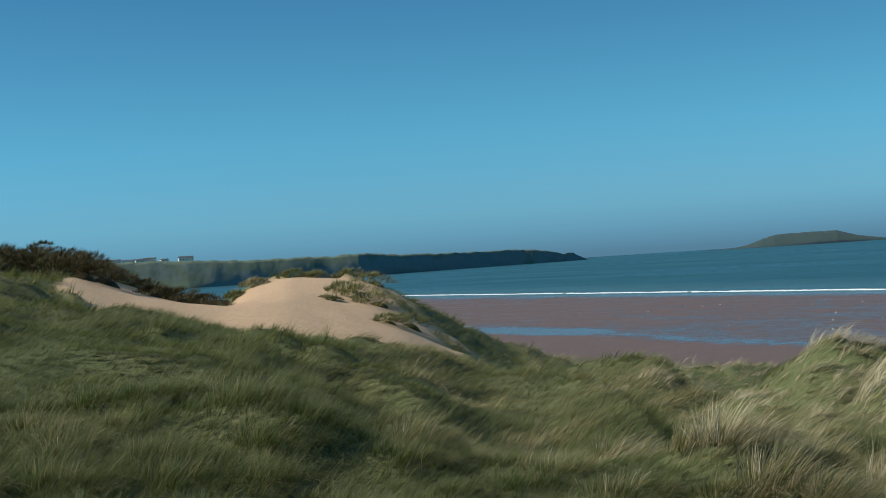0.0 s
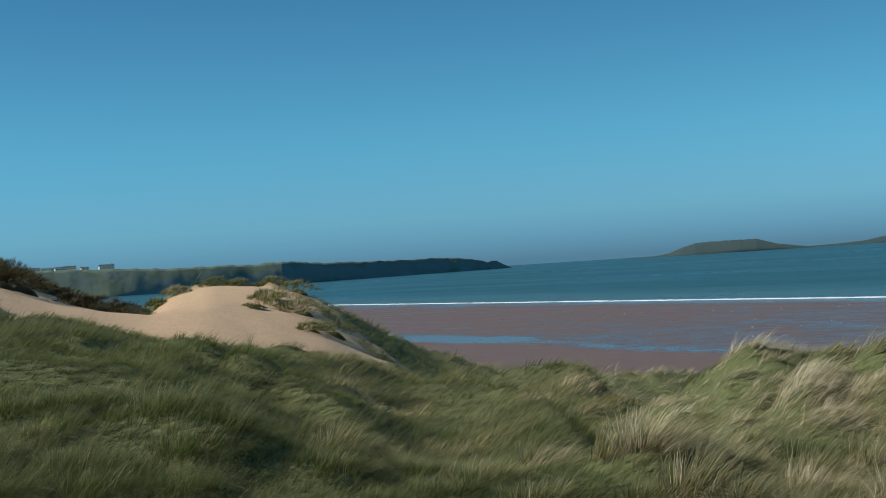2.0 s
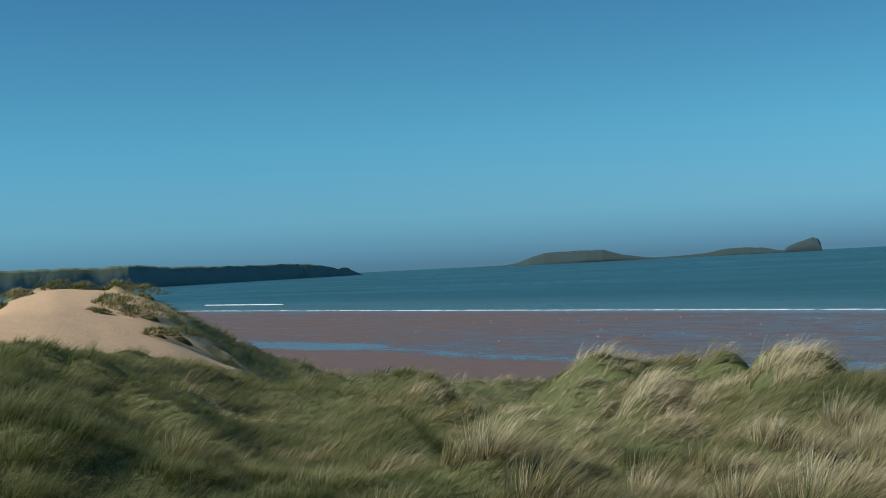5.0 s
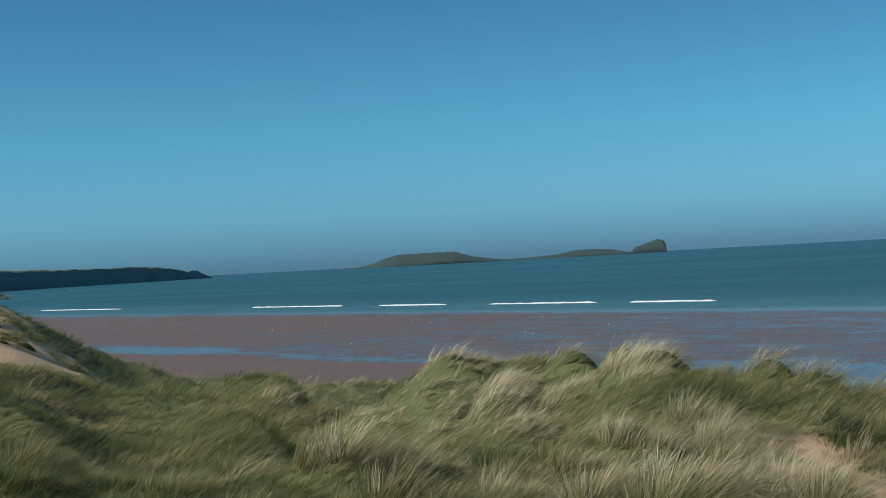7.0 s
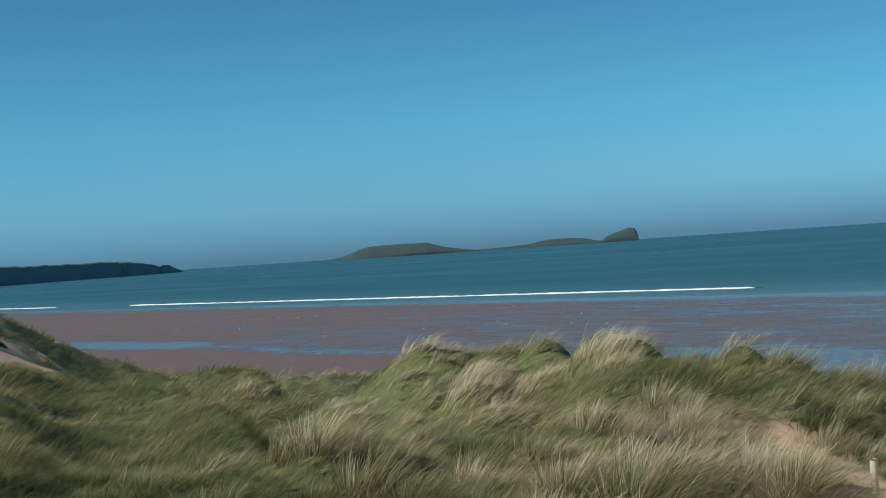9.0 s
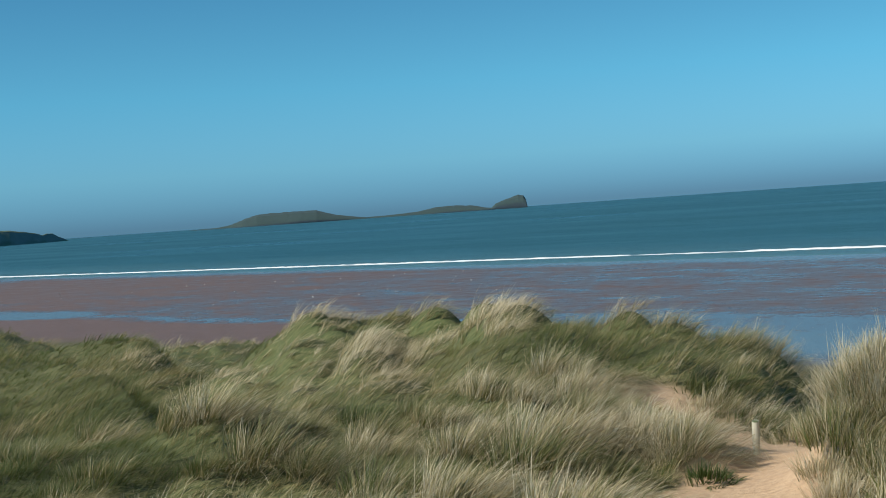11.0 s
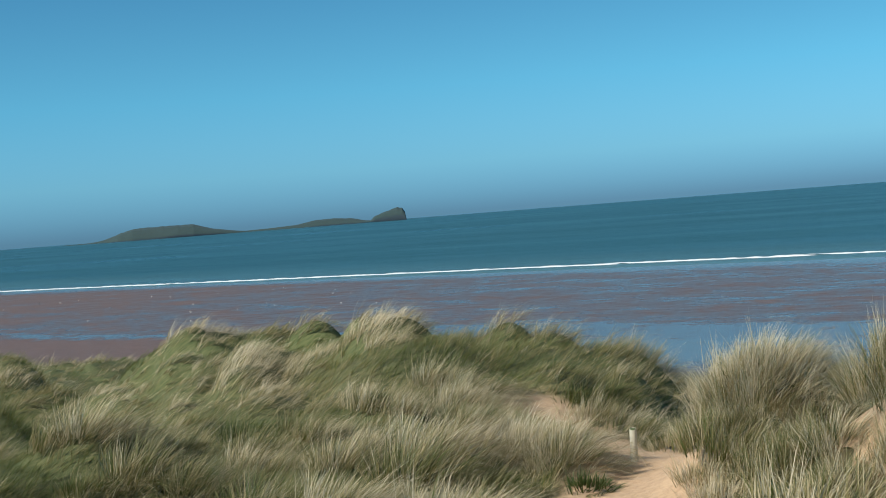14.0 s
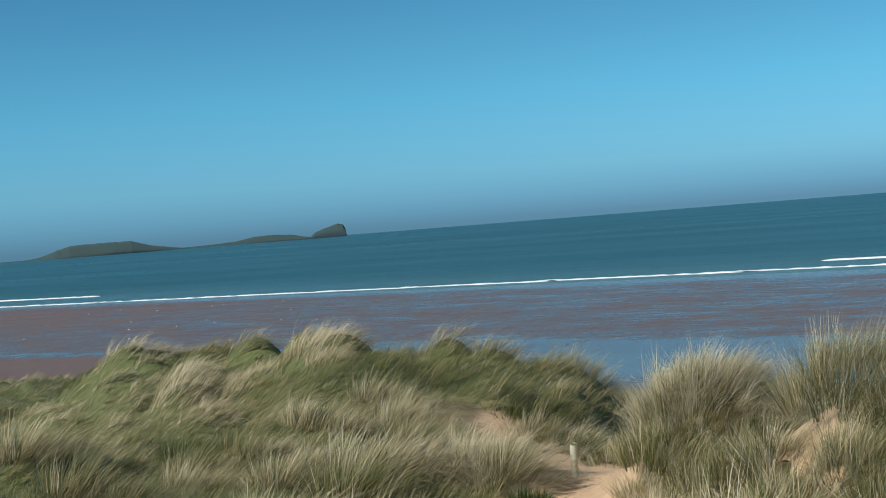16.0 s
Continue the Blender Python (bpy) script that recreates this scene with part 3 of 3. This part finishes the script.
def scattered(d0, d1, a0, a1, spacing):
    """Uneven plan positions about one spacing apart in a sector."""
    n = int(d1 / spacing) + 1
    gx, gy = np.meshgrid(np.arange(-n, n + 1), np.arange(-n, n + 1))
    x = (gx + rng.uniform(-0.5, 0.5, gx.shape)).ravel() * spacing
    y = (gy + rng.uniform(-0.5, 0.5, gx.shape)).ravel() * spacing
    d, b = np.hypot(x, y), np.degrees(np.arctan2(x, y)) - TURN
    ok = (d >= d0) & (d < d1) & (b > a0) & (b < a1) & (x < 76)
    return x[ok], y[ok]


def field(d0, d1, a0, a1, spacing, per, length, width, bare=0.45):
    """A stretch of dune grass: long and dry on the mounds, short, green and shade-darkened in the hollows between."""
    x, y = scattered(d0, d1, a0, a1, spacing)
    cover = sand_cover(x, y)
    keep = cover + rng.normal(0, 0.1, len(x)) < bare
    x, y, edge = x[keep], y[keep], 1 - 0.7 * np.clip(cover[keep] / 0.5, 0, 1)
    rise = mounds(x, y)
    gx, gy = (mounds(x + 0.1, y) - rise) / 0.1, (mounds(x, y + 0.1) - rise) / 0.1
    patch = fbm(x / 2.2 + 50, y / 2.2, 2)
    ln = length * (0.45 + 0.55 * patch + 0.85 * np.clip(rise / 0.3, 0, 1) ** 0.7 * (0.3 + patch)) * edge * rng.uniform(0.75, 1.2, len(x))
    swirl = WIND + 1.8 * (fbm(x / 3.1 + 7, y / 3.1, 2) - 0.5)
    force = 0.55 + 0.9 * fbm(x / 4.3, y / 4.3 + 30, 2)
    hx = np.cos(swirl) * force - 0.45 * np.clip(gx, -1, 1) + rng.normal(0, 0.2, len(x))
    hy = np.sin(swirl) * force - 0.45 * np.clip(gy, -1, 1) + rng.normal(0, 0.2, len(x))
    # hollows get a greener tint, lowered further to stand in for their shade
    tint = np.clip(dryness(x, y) - 0.22 * (rise < 0.06) + rng.normal(0, 0.10, len(x)), 0, 1)
    return locks(x, y, land(x, y), hx, hy, ln, tint, width, 2, per, np.full(len(x), 0.16 * spacing + 0.012))


# the sward of the dunes, hollows and mounds alike
tagged(new("marram_grass", grass_mesh("marram_grass", [
    field(8.5, 15, -15, 64, 0.098, 9, 0.42, 0.0062), field(15, 21, -14, 60, 0.106, 9, 0.44, 0.0070), field(21, 28, -14, 60, 0.118, 9, 0.41, 0.0082),
    field(28, 40, -13, 56, 0.156, 9, 0.38, 0.0110), field(40, 60, -16, 48, 0.31, 9, 0.48, 0.0165, 0.4), field(60, 90, -17, 42, 0.46, 9, 0.50, 0.022, 0.35)])),
    "wind-laid marram grass in green, olive and straw", "grass", kind="stuff")

# near tussocks, each one a thing that rocks in the wind
swaying = []


def tussock_mesh(radius, count, length, tint, width, dome, wind=0.95, segments=3):
    return grass_mesh("grass_tussock", [thatch(radius, dome, tint), tuft(radius, count, length, tint, width, segments, dome, wind)])


def plant(mesh, x, y, turn, size, label, group):
    ob = new("grass_tussock", mesh)
    ob.matrix_world = pose(float(x), float(y), float(land(x, y)), 0, 0, turn) @ Matrix.Scale(size, 4)
    swaying.append(ob)
    return tagged(ob, label, "grass", group)


KINDS = [(tussock_mesh(r, c, l, t, 0.0068, dome, w), t, text) for r, c, l, t, dome, w, text in (
    (0.46, 760, 0.42, 0.70, 0.16, 1.0, "straw-coloured marram tussock laid over by the wind"), (0.50, 800, 0.42, 0.48, 0.2, 0.9, "olive marram tussock laid over by the wind"),
    (0.42, 700, 0.34, 0.32, 0.16, 0.75, "green marram tussock bending in the wind"), (0.55, 900, 0.48, 0.82, 0.16, 1.15, "large bleached marram tussock laid over by the wind"),
    (0.44, 700, 0.30, 0.20, 0.16, 0.7, "fresh green marram tussock on the dune"), (0.42, 760, 0.44, 0.56, 0.2, 0.95, "tall marram tussock with long drooping blades"))]
ci, cj = (v.ravel() for v in np.meshgrid(np.arange(-20, 20), np.arange(-20, 20)))
tx, ty, tr, th = mound_at(ci, cj)
td, tb = np.hypot(tx, ty), np.degrees(np.arctan2(tx, ty)) - TURN
for x, y, r, c, q, d, b in zip(tx, ty, tr, sand_cover(tx, ty), dryness(tx, ty), td, tb):
    if not (10.5 < d < 22 and -14 < b < 60) or c > 0.12 or (40.0 < b < 45.5 and d < 18):
        continue
    order = sorted(KINDS, key=lambda kind: abs(kind[1] - q + rng.normal(0, 0.12)))
    plant(order[0][0], x, y, rng.uniform(-25, 25), r / 0.55 * rng.uniform(0.75, 1.05), order[0][2], "marram tussocks on the near dune")

# the bold tussocks beside the sandy path
for a, d, r, c, l, t, dome, text in (
        (50.4, 12.2, 0.4, 900, 0.5, 0.36, 0.4, "green and straw marram tussock beside the path"), (47.7, 15.2, 0.85, 4400, 0.55, 0.56, 0.66, "big rounded marram tussock beside the sandy path"), (49.6, 14.8, 0.42, 900, 0.55, 0.24, 0.6, "green marram tussock with red-brown dead stems"),
        (46.2, 15.4, 0.55, 1500, 0.62, 0.60, 0.5, "straw and green marram tussock beside the path"), (53.4, 13.2, 0.80, 3200, 0.66, 0.44, 0.65, "tall marram tussock above the sand"), (52.9, 12.2, 0.45, 1100, 0.7, 0.40, 0.5, "green marram tussock above the sand"),
        (54.6, 11.6, 0.5, 1200, 0.7, 0.36, 0.5, "green marram tussock above the sand"), (53.4, 11.0, 0.45, 1000, 0.6, 0.32, 0.4, "green marram tussock above the sand"),
        (56.0, 12.6, 0.70, 1700, 0.62, 0.44, 0.5, "tall marram tussock above the sand"), (39.0, 16.4, 0.55, 1300, 0.62, 0.55, 0.5, "wind-bent marram tussock beside the marker post"),
        (37.4, 16.8, 0.45, 900, 0.6, 0.62, 0.4, "wind-bent marram tussock beside the marker post"), (48.6, 13.4, 0.45, 900, 0.55, 0.42, 0.4, "green and straw marram tussock beside the path"), (47.0, 13.9, 0.45, 900, 0.5, 0.5, 0.4, "green and straw marram tussock beside the path"),
        (50.0, 12.9, 0.4, 800, 0.5, 0.4, 0.4, "green and straw marram tussock beside the path"), (46.0, 14.4, 0.35, 700, 0.45, 0.55, 0.4, "green and straw marram tussock beside the path"),
        (45.4, 14.6, 0.42, 1000, 0.5, 0.52, 0.4, "green and straw marram tussock beside the path"), (45.3, 13.5, 0.40, 900, 0.45, 0.55, 0.3, "green and straw marram tussock beside the path"),
        (44.7, 14.2, 0.36, 700, 0.40, 0.55, 0.3, "green and straw marram tussock beside the path"), (44.8, 15.3, 0.38, 800, 0.42, 0.6, 0.3, "green and straw marram tussock beside the path"),
        (43.5, 19.4, 0.38, 600, 0.45, 0.66, 0.4, "small dry marram tuft on the path's edge"),
        (44.4, 20.6, 0.45, 700, 0.45, 0.6, 0.4, "small dry marram tuft on the path's edge"), (40.2, 20.6, 0.5, 800, 0.5, 0.6, 0.4, "brown marram tuft on the sandy bank")):
    x, y = at(a, d)
    tussock = new("grass_tussock")
    tussock.matrix_world = pose(float(x), float(y), float(land(x, y)))
    for name, share, shift, extra in (("green_foliage", 0.52, 0.06, 1.0), ("straw_foliage", 0.46, 0.38, 1.04), ("seed_stalk", 0.015, 0.45, 1.15)):
        ob = new(name, tussock_mesh(r, int(c * 1.25 * share), l * 0.82 * extra, t + shift, 0.0052, dome, 0.6))
        ob.parent = tussock
    swaying.append(tussock)
    tagged(tussock, text, "grass", "bold tussocks beside the path")

STEM = plain("dead_stem", (0.16, 0.06, 0.025), (0.30, 0.13, 0.06), 0.8, 20)
fan = tussock_mesh(0.22, 130, 0.34, 0.5, 0.008, 0.2, 0.1)
fan.materials[0] = STEM
stems = new("dead_undergrowth", fan)
stems.parent = [o for o in swaying if o.get("label", "").startswith("green marram tussock with")][0]
tagged(stems, "red-brown dead stems at the foot")

# fresh green growth in the hollows
for a, d, size in ((39.6, 15.6, 1.0), (31.6, 21, 0.9), (36.4, 15.8, 0.7), (34.5, 17.5, 0.8), (49.0, 14.2, 0.8), (33.2, 16, 0.7)):
    plant(tussock_mesh(0.3, 240, 0.24, 0.02, 0.016, 0.3, 0.2), *at(a, d), 0, size, "low bright green leafy plant in a dune hollow", "green plants in the hollows")

# tufts that hold the sand of the blowout
sx, sy = scattered(53, 66, -10, -4.5, 1.25)
for x, y in zip(sx, sy):
    if sand_cover(x, y) < 0.4:
        r = rng.uniform(0.7, 1.3)
        ob = plant(tussock_mesh(r, 900, rng.uniform(0.2, 0.3), rng.uniform(0.2, 0.6), 0.022, 0.7, 0.25, 2), x, y, 0, 1, "dark brown-green scrub tuft on the far dune", "scrub on the far dune")
        ob.data.materials[0] = SCRUB
for a, d, r, l, t in ((5.2, 57, 1.3, 0.62, 0.40), (6.0, 56, 1.1, 0.5, 0.46), (4.7, 59, 0.8, 0.5, 0.44), (5.9, 64, 1.1, 0.5, 0.45), (5.0, 66, 0.8, 0.5, 0.4), (2.8, 67, 0.9, 0.4, 0.36), (3.6, 66.5, 0.7, 0.4, 0.45),
                      (1.2, 66, 0.8, 0.4, 0.4), (0.4, 64, 0.6, 0.4, 0.42), (-0.6, 60, 1.2, 0.5, 0.22), (-1.6, 59, 1.3, 0.55, 0.2), (-2.4, 60, 1.1, 0.55, 0.2), (-3.2, 62.5, 1.0, 0.5, 0.3), (-4.0, 62, 0.9, 0.5, 0.25),
                      (-0.9, 55, 1.0, 0.45, 0.22), (-1.9, 54.5, 1.2, 0.5, 0.2), (-2.9, 54.5, 0.9, 0.45, 0.24), (-4.9, 54, 1.4, 0.6, 0.2), (-5.8, 53, 1.5, 0.6, 0.22), (-5.3, 59, 1.4, 0.6, 0.22), (-6.2, 58, 1.5, 0.7, 0.2), (-7.3, 57, 1.5, 0.7, 0.22), (-8.4, 58, 1.5, 0.7, 0.2), (-6.8, 60, 1.4, 0.6, 0.25), (-5.8, 61, 1.2, 0.6, 0.22), (4.25, 55, 0.35, 0.2, 0.5), (3.9, 55.4, 0.25, 0.2, 0.5), (7.2, 52, 1.0, 0.5, 0.42), (6.4, 50.5, 0.7, 0.4, 0.4)):
    ob = plant(tussock_mesh(r, 1300, l * 0.62, t, 0.018, 0.42, 0.6, 2), *at(a, d), 0, 1, "dark olive grass tuft holding bare dune sand", "tufts on the sand blowout")
    if a < 0:
        ob.data.materials[0] = SCRUB


# ---- the marker post on the path ----
TIMBER = plain("weathered_timber", (0.34, 0.33, 0.25), (0.62, 0.60, 0.50), 0.85, 14, 0.006)
MOSS = plain("moss", (0.05, 0.08, 0.03), (0.12, 0.14, 0.06), 0.95, 30, 0.006)


def build_post():
    x, y = at(41.6, 17.0)
    post = new("wooden_post")
    post.matrix_world = pose(float(x), float(y), float(land(x, y)), 1.5, -2, 20)
    bm = bmesh.new()
    bmesh.ops.create_cone(bm, cap_ends=True, segments=20, radius1=0.047, radius2=0.044, depth=0.74, matrix=Matrix.Translation((0, 0, 0.03)))
    for v in bm.verts:
        k = 1 + 0.05 * noise.noise(v.co * 30)
        v.co.x, v.co.y = v.co.x * k, v.co.y * k
        if v.co.z > 0.3:
            v.co.z += 0.25 * v.co.x
    bmesh.ops.bevel(bm, geom=[e for e in bm.edges if all(v.co.z > 0.3 for v in e.verts)], offset=0.006, segments=2, affect="EDGES")
    part("shaft", bm, TIMBER, post)
    bm = bmesh.new()
    bmesh.ops.create_icosphere(bm, subdivisions=3, radius=0.046, matrix=Matrix.Translation((-0.014, 0, 0.399)) @ Matrix.Rotation(-0.24, 4, "Y") @ Matrix.Diagonal((0.66, 0.8, 0.12, 1)))
    for v in bm.verts:
        v.co += v.normal * 0.006 * noise.noise(v.co * 60)
    part("moss_cap", bm, MOSS, post, "dark green moss on the cut top")
    tagged(post, "short round weathered timber marker post in sand", "post")


build_post()


# ---- houses on the headland ----
def build_house(bearing, d, z, width, depth, wall_h, roof_h, turn):
    house = new("house")
    x, y = at(bearing, d)
    house.matrix_world = pose(float(x), float(y), z, 0, 0, turn)
    bm = bmesh.new()
    bmesh.ops.create_cube(bm, size=1, matrix=Matrix.Translation((0, 0, wall_h / 2 - 2)) @ Matrix.Diagonal((width, depth, wall_h + 4, 1)))
    part("wall", bm, WHITEWASH, house)
    bm = bmesh.new()
    w, q = width / 2 + 0.5, depth / 2 + 0.5
    vs = [bm.verts.new(c) for c in ((-w, -q, wall_h), (w, -q, wall_h), (w, q, wall_h), (-w, q, wall_h), (-w, 0, wall_h + roof_h), (w, 0, wall_h + roof_h))]
    for f in ((0, 1, 5, 4), (2, 3, 4, 5), (0, 4, 3), (1, 2, 5), (0, 3, 2, 1)):
        bm.faces.new([vs[i] for i in f])
    roof = part("roof", bm, SLATE, house, "slate roof")
    for sx in (-0.35, 0.35):
        bm = bmesh.new()
        bmesh.ops.create_cube(bm, size=1, matrix=Matrix.Translation((sx * width, 0, wall_h + roof_h)) @ Matrix.Diagonal((1.2, 1.2, 2.4, 1)))
        part("chimney", bm, WHITEWASH, roof)
    n = max(2, int(width / 5))
    for k in range(n):
        bm = bmesh.new()
        bmesh.ops.create_cube(bm, size=1, matrix=Matrix.Translation(((k + 0.5) / n * width - width / 2, -depth / 2 - 0.02, wall_h * 0.55)) @ Matrix.Diagonal((1.6, 0.16, 1.8, 1)))
        part("window", bm, PANE, house)
    return tagged(house, "white rendered house with slate roof on the headland", "house", "houses on the headland")


for a, d, z, w, q, wh, rh in ((-1.55, 2540, 46.5, 26, 9, 6.5, 3.0), (-2.95, 2530, 48, 20, 9, 6, 3), (-3.35, 2525, 48.5, 16, 9, 5, 2.5), (-2.4, 2520, 47.5, 14, 8, 4, 2),
                               (-4.3, 2520, 49.5, 18, 9, 5, 2.5), (-3.8, 2500, 49, 22, 9, 4, 2), (-4.7, 2515, 50, 12, 8, 5, 2.5)):
    build_house(a, d, z, w, q, wh, rh, rng.uniform(-20, 8))


# ---- gulls resting on the beach ----
PLUMAGE = plain("white_plumage", (0.70, 0.70, 0.68), (0.85, 0.85, 0.83), 0.8, 8)
MANTLE = plain("grey_mantle", (0.28, 0.30, 0.33), (0.38, 0.40, 0.42), 0.8, 8)
BILL = plain("yellow_bill", (0.55, 0.38, 0.06), (0.65, 0.45, 0.08), 0.5, 20)


def ball(matrix, taper=0.0):
    bm = bmesh.new()
    bmesh.ops.create_uvsphere(bm, u_segments=12, v_segments=8, radius=1)
    for v in bm.verts:
        k = 1 - taper * max(0, -v.co.x)
        v.co.y, v.co.z = v.co.y * k, v.co.z * k
    bm.transform(matrix)
    for f in bm.faces:
        f.smooth = True
    return bm


def build_gull():
    gull = new("gull")
    T, D = Matrix.Translation, Matrix.Diagonal
    part("body", ball(T((0, 0, 0.22)) @ D((0.24, 0.10, 0.11, 1)), 0.6), PLUMAGE, gull)
    head = part("head", ball(T((0.21, 0, 0.36)) @ D((0.065, 0.055, 0.058, 1))), PLUMAGE, gull)
    part("neck", ball(T((0.17, 0, 0.29)) @ Matrix.Rotation(-0.9, 4, "Y") @ D((0.10, 0.05, 0.055, 1))), PLUMAGE, gull)
    part("bill", ball(T((0.285, 0, 0.352)) @ D((0.035, 0.012, 0.014, 1))), BILL, head)
    for side in (-1, 1):
        part("wing", ball(T((-0.06, side * 0.075, 0.25)) @ D((0.24, 0.035, 0.075, 1)), 0.7), MANTLE, gull, "folded grey wing")
        part("leg", ball(T((0.02, side * 0.04, 0.06)) @ D((0.008, 0.008, 0.075, 1))), BILL, gull)
    part("tail", ball(T((-0.25, 0, 0.21)) @ D((0.10, 0.05, 0.018, 1))), PLUMAGE, gull)
    return tagged(gull, "white gull with grey wings standing on wet sand", "gull", "gulls resting on the beach")


first = build_gull()
spots = [(at(a, d), rng.uniform(0, 360)) for a, d in zip(rng.uniform(13, 40, 34), rng.uniform(185, 330, 34))]
spots = [(p, r) for p, r in spots if 120 < p[0] < 215]
for k, ((x, y), r) in enumerate(spots):
    m = pose(float(x), float(y), float(land(x, y)), 0, 0, r)
    if k == 0:
        first.scale = (0.62, 0.62, 0.62)
    if k:
        copy_thing(first, m)
    else:
        first.matrix_basis = m @ Matrix.Scale(0.62, 4)


# ---- breakers ----
def build_breaker(length, height, seed):
    """A low roller with a ragged foam crest on its shoreward side, built along y, its foot at the origin."""
    wave = new("breaker")
    n = max(8, int(length / 1.2))
    y = np.linspace(-length / 2, length / 2, n)
    end = np.clip((length / 2 - np.abs(y)) / 3.0, 0, 1) ** 0.6
    rag = vnoise(y * 0.8 + seed, y * 0 + seed)
    h = height * (0.55 + 0.6 * rag) * (0.15 + 0.85 * end)
    front = -1.6 * (0.5 + vnoise(y * 0.35 + seed, y * 0 + 9)) * (0.2 + 0.8 * end)
    prof = [(1.0, -0.5), (0.85, 0.35), (0.35, 0.9), (-0.1, 1.0), (-0.5, 0.75), (-0.85, 0.3), (-1.15, -0.5)]
    v = np.array([np.stack([-front * o * 0.8 if o > 0 else front * -o, y, h * zz if zz > 0 else zz + 0 * y], -1) for o, zz in prof])
    ob = new("foam_crest", mesh_of("foam_crest", v.reshape(-1, 3), grid_faces(len(prof), n)[:, ::-1].tolist(), FOAM))
    ob.parent = wave
    tagged(ob, "broken white foam")
    prof = [(7.0, -0.6), (4.5, 0.12), (2.4, 0.55), (1.1, 0.8), (0.5, 0.7), (0.0, -0.6)]
    hh = height * (0.6 + 0.4 * rag) * (0.3 + 0.7 * end)
    v = np.array([np.stack([o + 0 * y, y * 1.12, hh * zz if zz > 0 else zz + 0 * y], -1) for o, zz in prof])
    ob = new("wave_back", mesh_of("wave_back", v.reshape(-1, 3), grid_faces(len(prof), n)[:, ::-1].tolist(), WAVE))
    ob.parent = wave
    tagged(ob, "smooth dark back of the wave")
    return tagged(wave, "low breaking wave with a white foam crest", "wave", "breakers along the shore")


# each breaker: the middle and length of its stretch of shore, when it breaks, and when it has run out
ROLLERS = ((592, 78, 3.0, 10.5), (412, 52, 5.3, 30), (345, 30, 6.4, 30), (285, 40, 5.2, 30), (236, 24, 6.6, 30), (372, 30, 7.7, 30), (318, 28, 7.6, 30), (255, 20, 7.8, 30),
           (212, 26, 7.9, 30), (462, 50, 8.8, 30), (522, 56, 9.4, 14), (182, 38, 10.9, 30), (142, 46, 9.9, 30), (98, 50, 10.4, 30), (55, 50, 10.8, 30))
SWASH = ((565, 90, 0), (480, 85, 1), (400, 85, 2), (322, 80, 3), (248, 80, 4), (170, 80, 5), (95, 80, 6))
SECOND = ((366, 14, 14.0), (352, 20, 15.0), (382, 22, 14.9), (405, 40, 15.0), (105, 16, 14.2), (92, 26, 14.9), (66, 40, 14.6))
rollers = []
for k, (y, length, t0, t1) in enumerate(ROLLERS):
    rollers.append((build_breaker(length + 5, 0.42, 3.7 * k), "first", y, t0, t1))
for y, length, k in SWASH:
    rollers.append((build_breaker(length, 0.34, 90 + 2.9 * k), "swash", y, 0, 5.5))
for k, (y, length, t0) in enumerate(SECOND):
    rollers.append((build_breaker(length + 1, 0.38, 190 + 2.9 * k), "second", y, t0, 30))


def motions():
    # breakers rise, run shoreward and flatten into swash
    for ob, kind, y, t0, t1 in rollers:
        rows = []
        for t in np.arange(0, 16.01, 0.5):
            u = (y - 100) / 500
            if kind == "first":
                x = np.interp(t, (0, 3.5, 5.8, 7, 8.2, 10.3, 11, 12.5, 14.5, 16), (297, 275, 268, 271, 268, 267, 265, 262, 257, 254)) * (1 - u) + \
                    np.interp(t, (0, 3.5, 5.8, 7, 8.2, 10.3, 11, 12.5, 14.5, 16), (305, 290, 286, 283, 272, 256, 252, 240, 235, 233)) * u
                z = np.interp(t, (t0 - 0.6, t0 + 0.2, t0 + 3.0, max(12.0, t0 + 3.1), 13.5, 16.5), (-1.3, 0.0, -0.05, -0.05, -0.10, -0.11)) - 1.2 * smooth(t1 - 1.5, t1, t)
            elif kind == "swash":
                x = np.interp(t, (0, 3.5, 6, 16), (247, 241, 238, 236)) + 10 * u * np.interp(t, (0, 3), (1, 0))
                z = np.interp(t, (0, 2, 5.5, 7.5, 16), (0.0, -0.04, -0.12, -0.7, -1.3))
            else:
                x = np.interp(t, (0, 12, 14.5, 16), (330, 300, 288, 281)) - 4 * u
                z = np.interp(t, (t0 - 0.5, t0 + 0.4), (-1.3, 0.0))
            rows.append((float(t), pose(float(x), y, float(z), 0, 0, 0)))
        walk(ob, rows)
    # tussocks rock in the gusts
    for k, ob in enumerate(swaying):
        base, size = ob.matrix_world.copy(), ob.scale.x
        x, y = base.translation.x, base.translation.y
        rows = []
        for t in np.arange(0, 16.01, 0.5):
            gust = math.sin(2.1 * t - 0.45 * x + 0.2 * y) + 0.6 * math.sin(4.3 * t - 0.8 * x + 1.7 * k)
            rows.append((float(t), Matrix.LocRotScale(base.translation, None, None) @ pose(0, 0, 0, 0.6 * gust, 1.3 * gust, 0) @ base.to_quaternion().to_matrix().to_4x4()))
        walk(ob, rows)


motions()
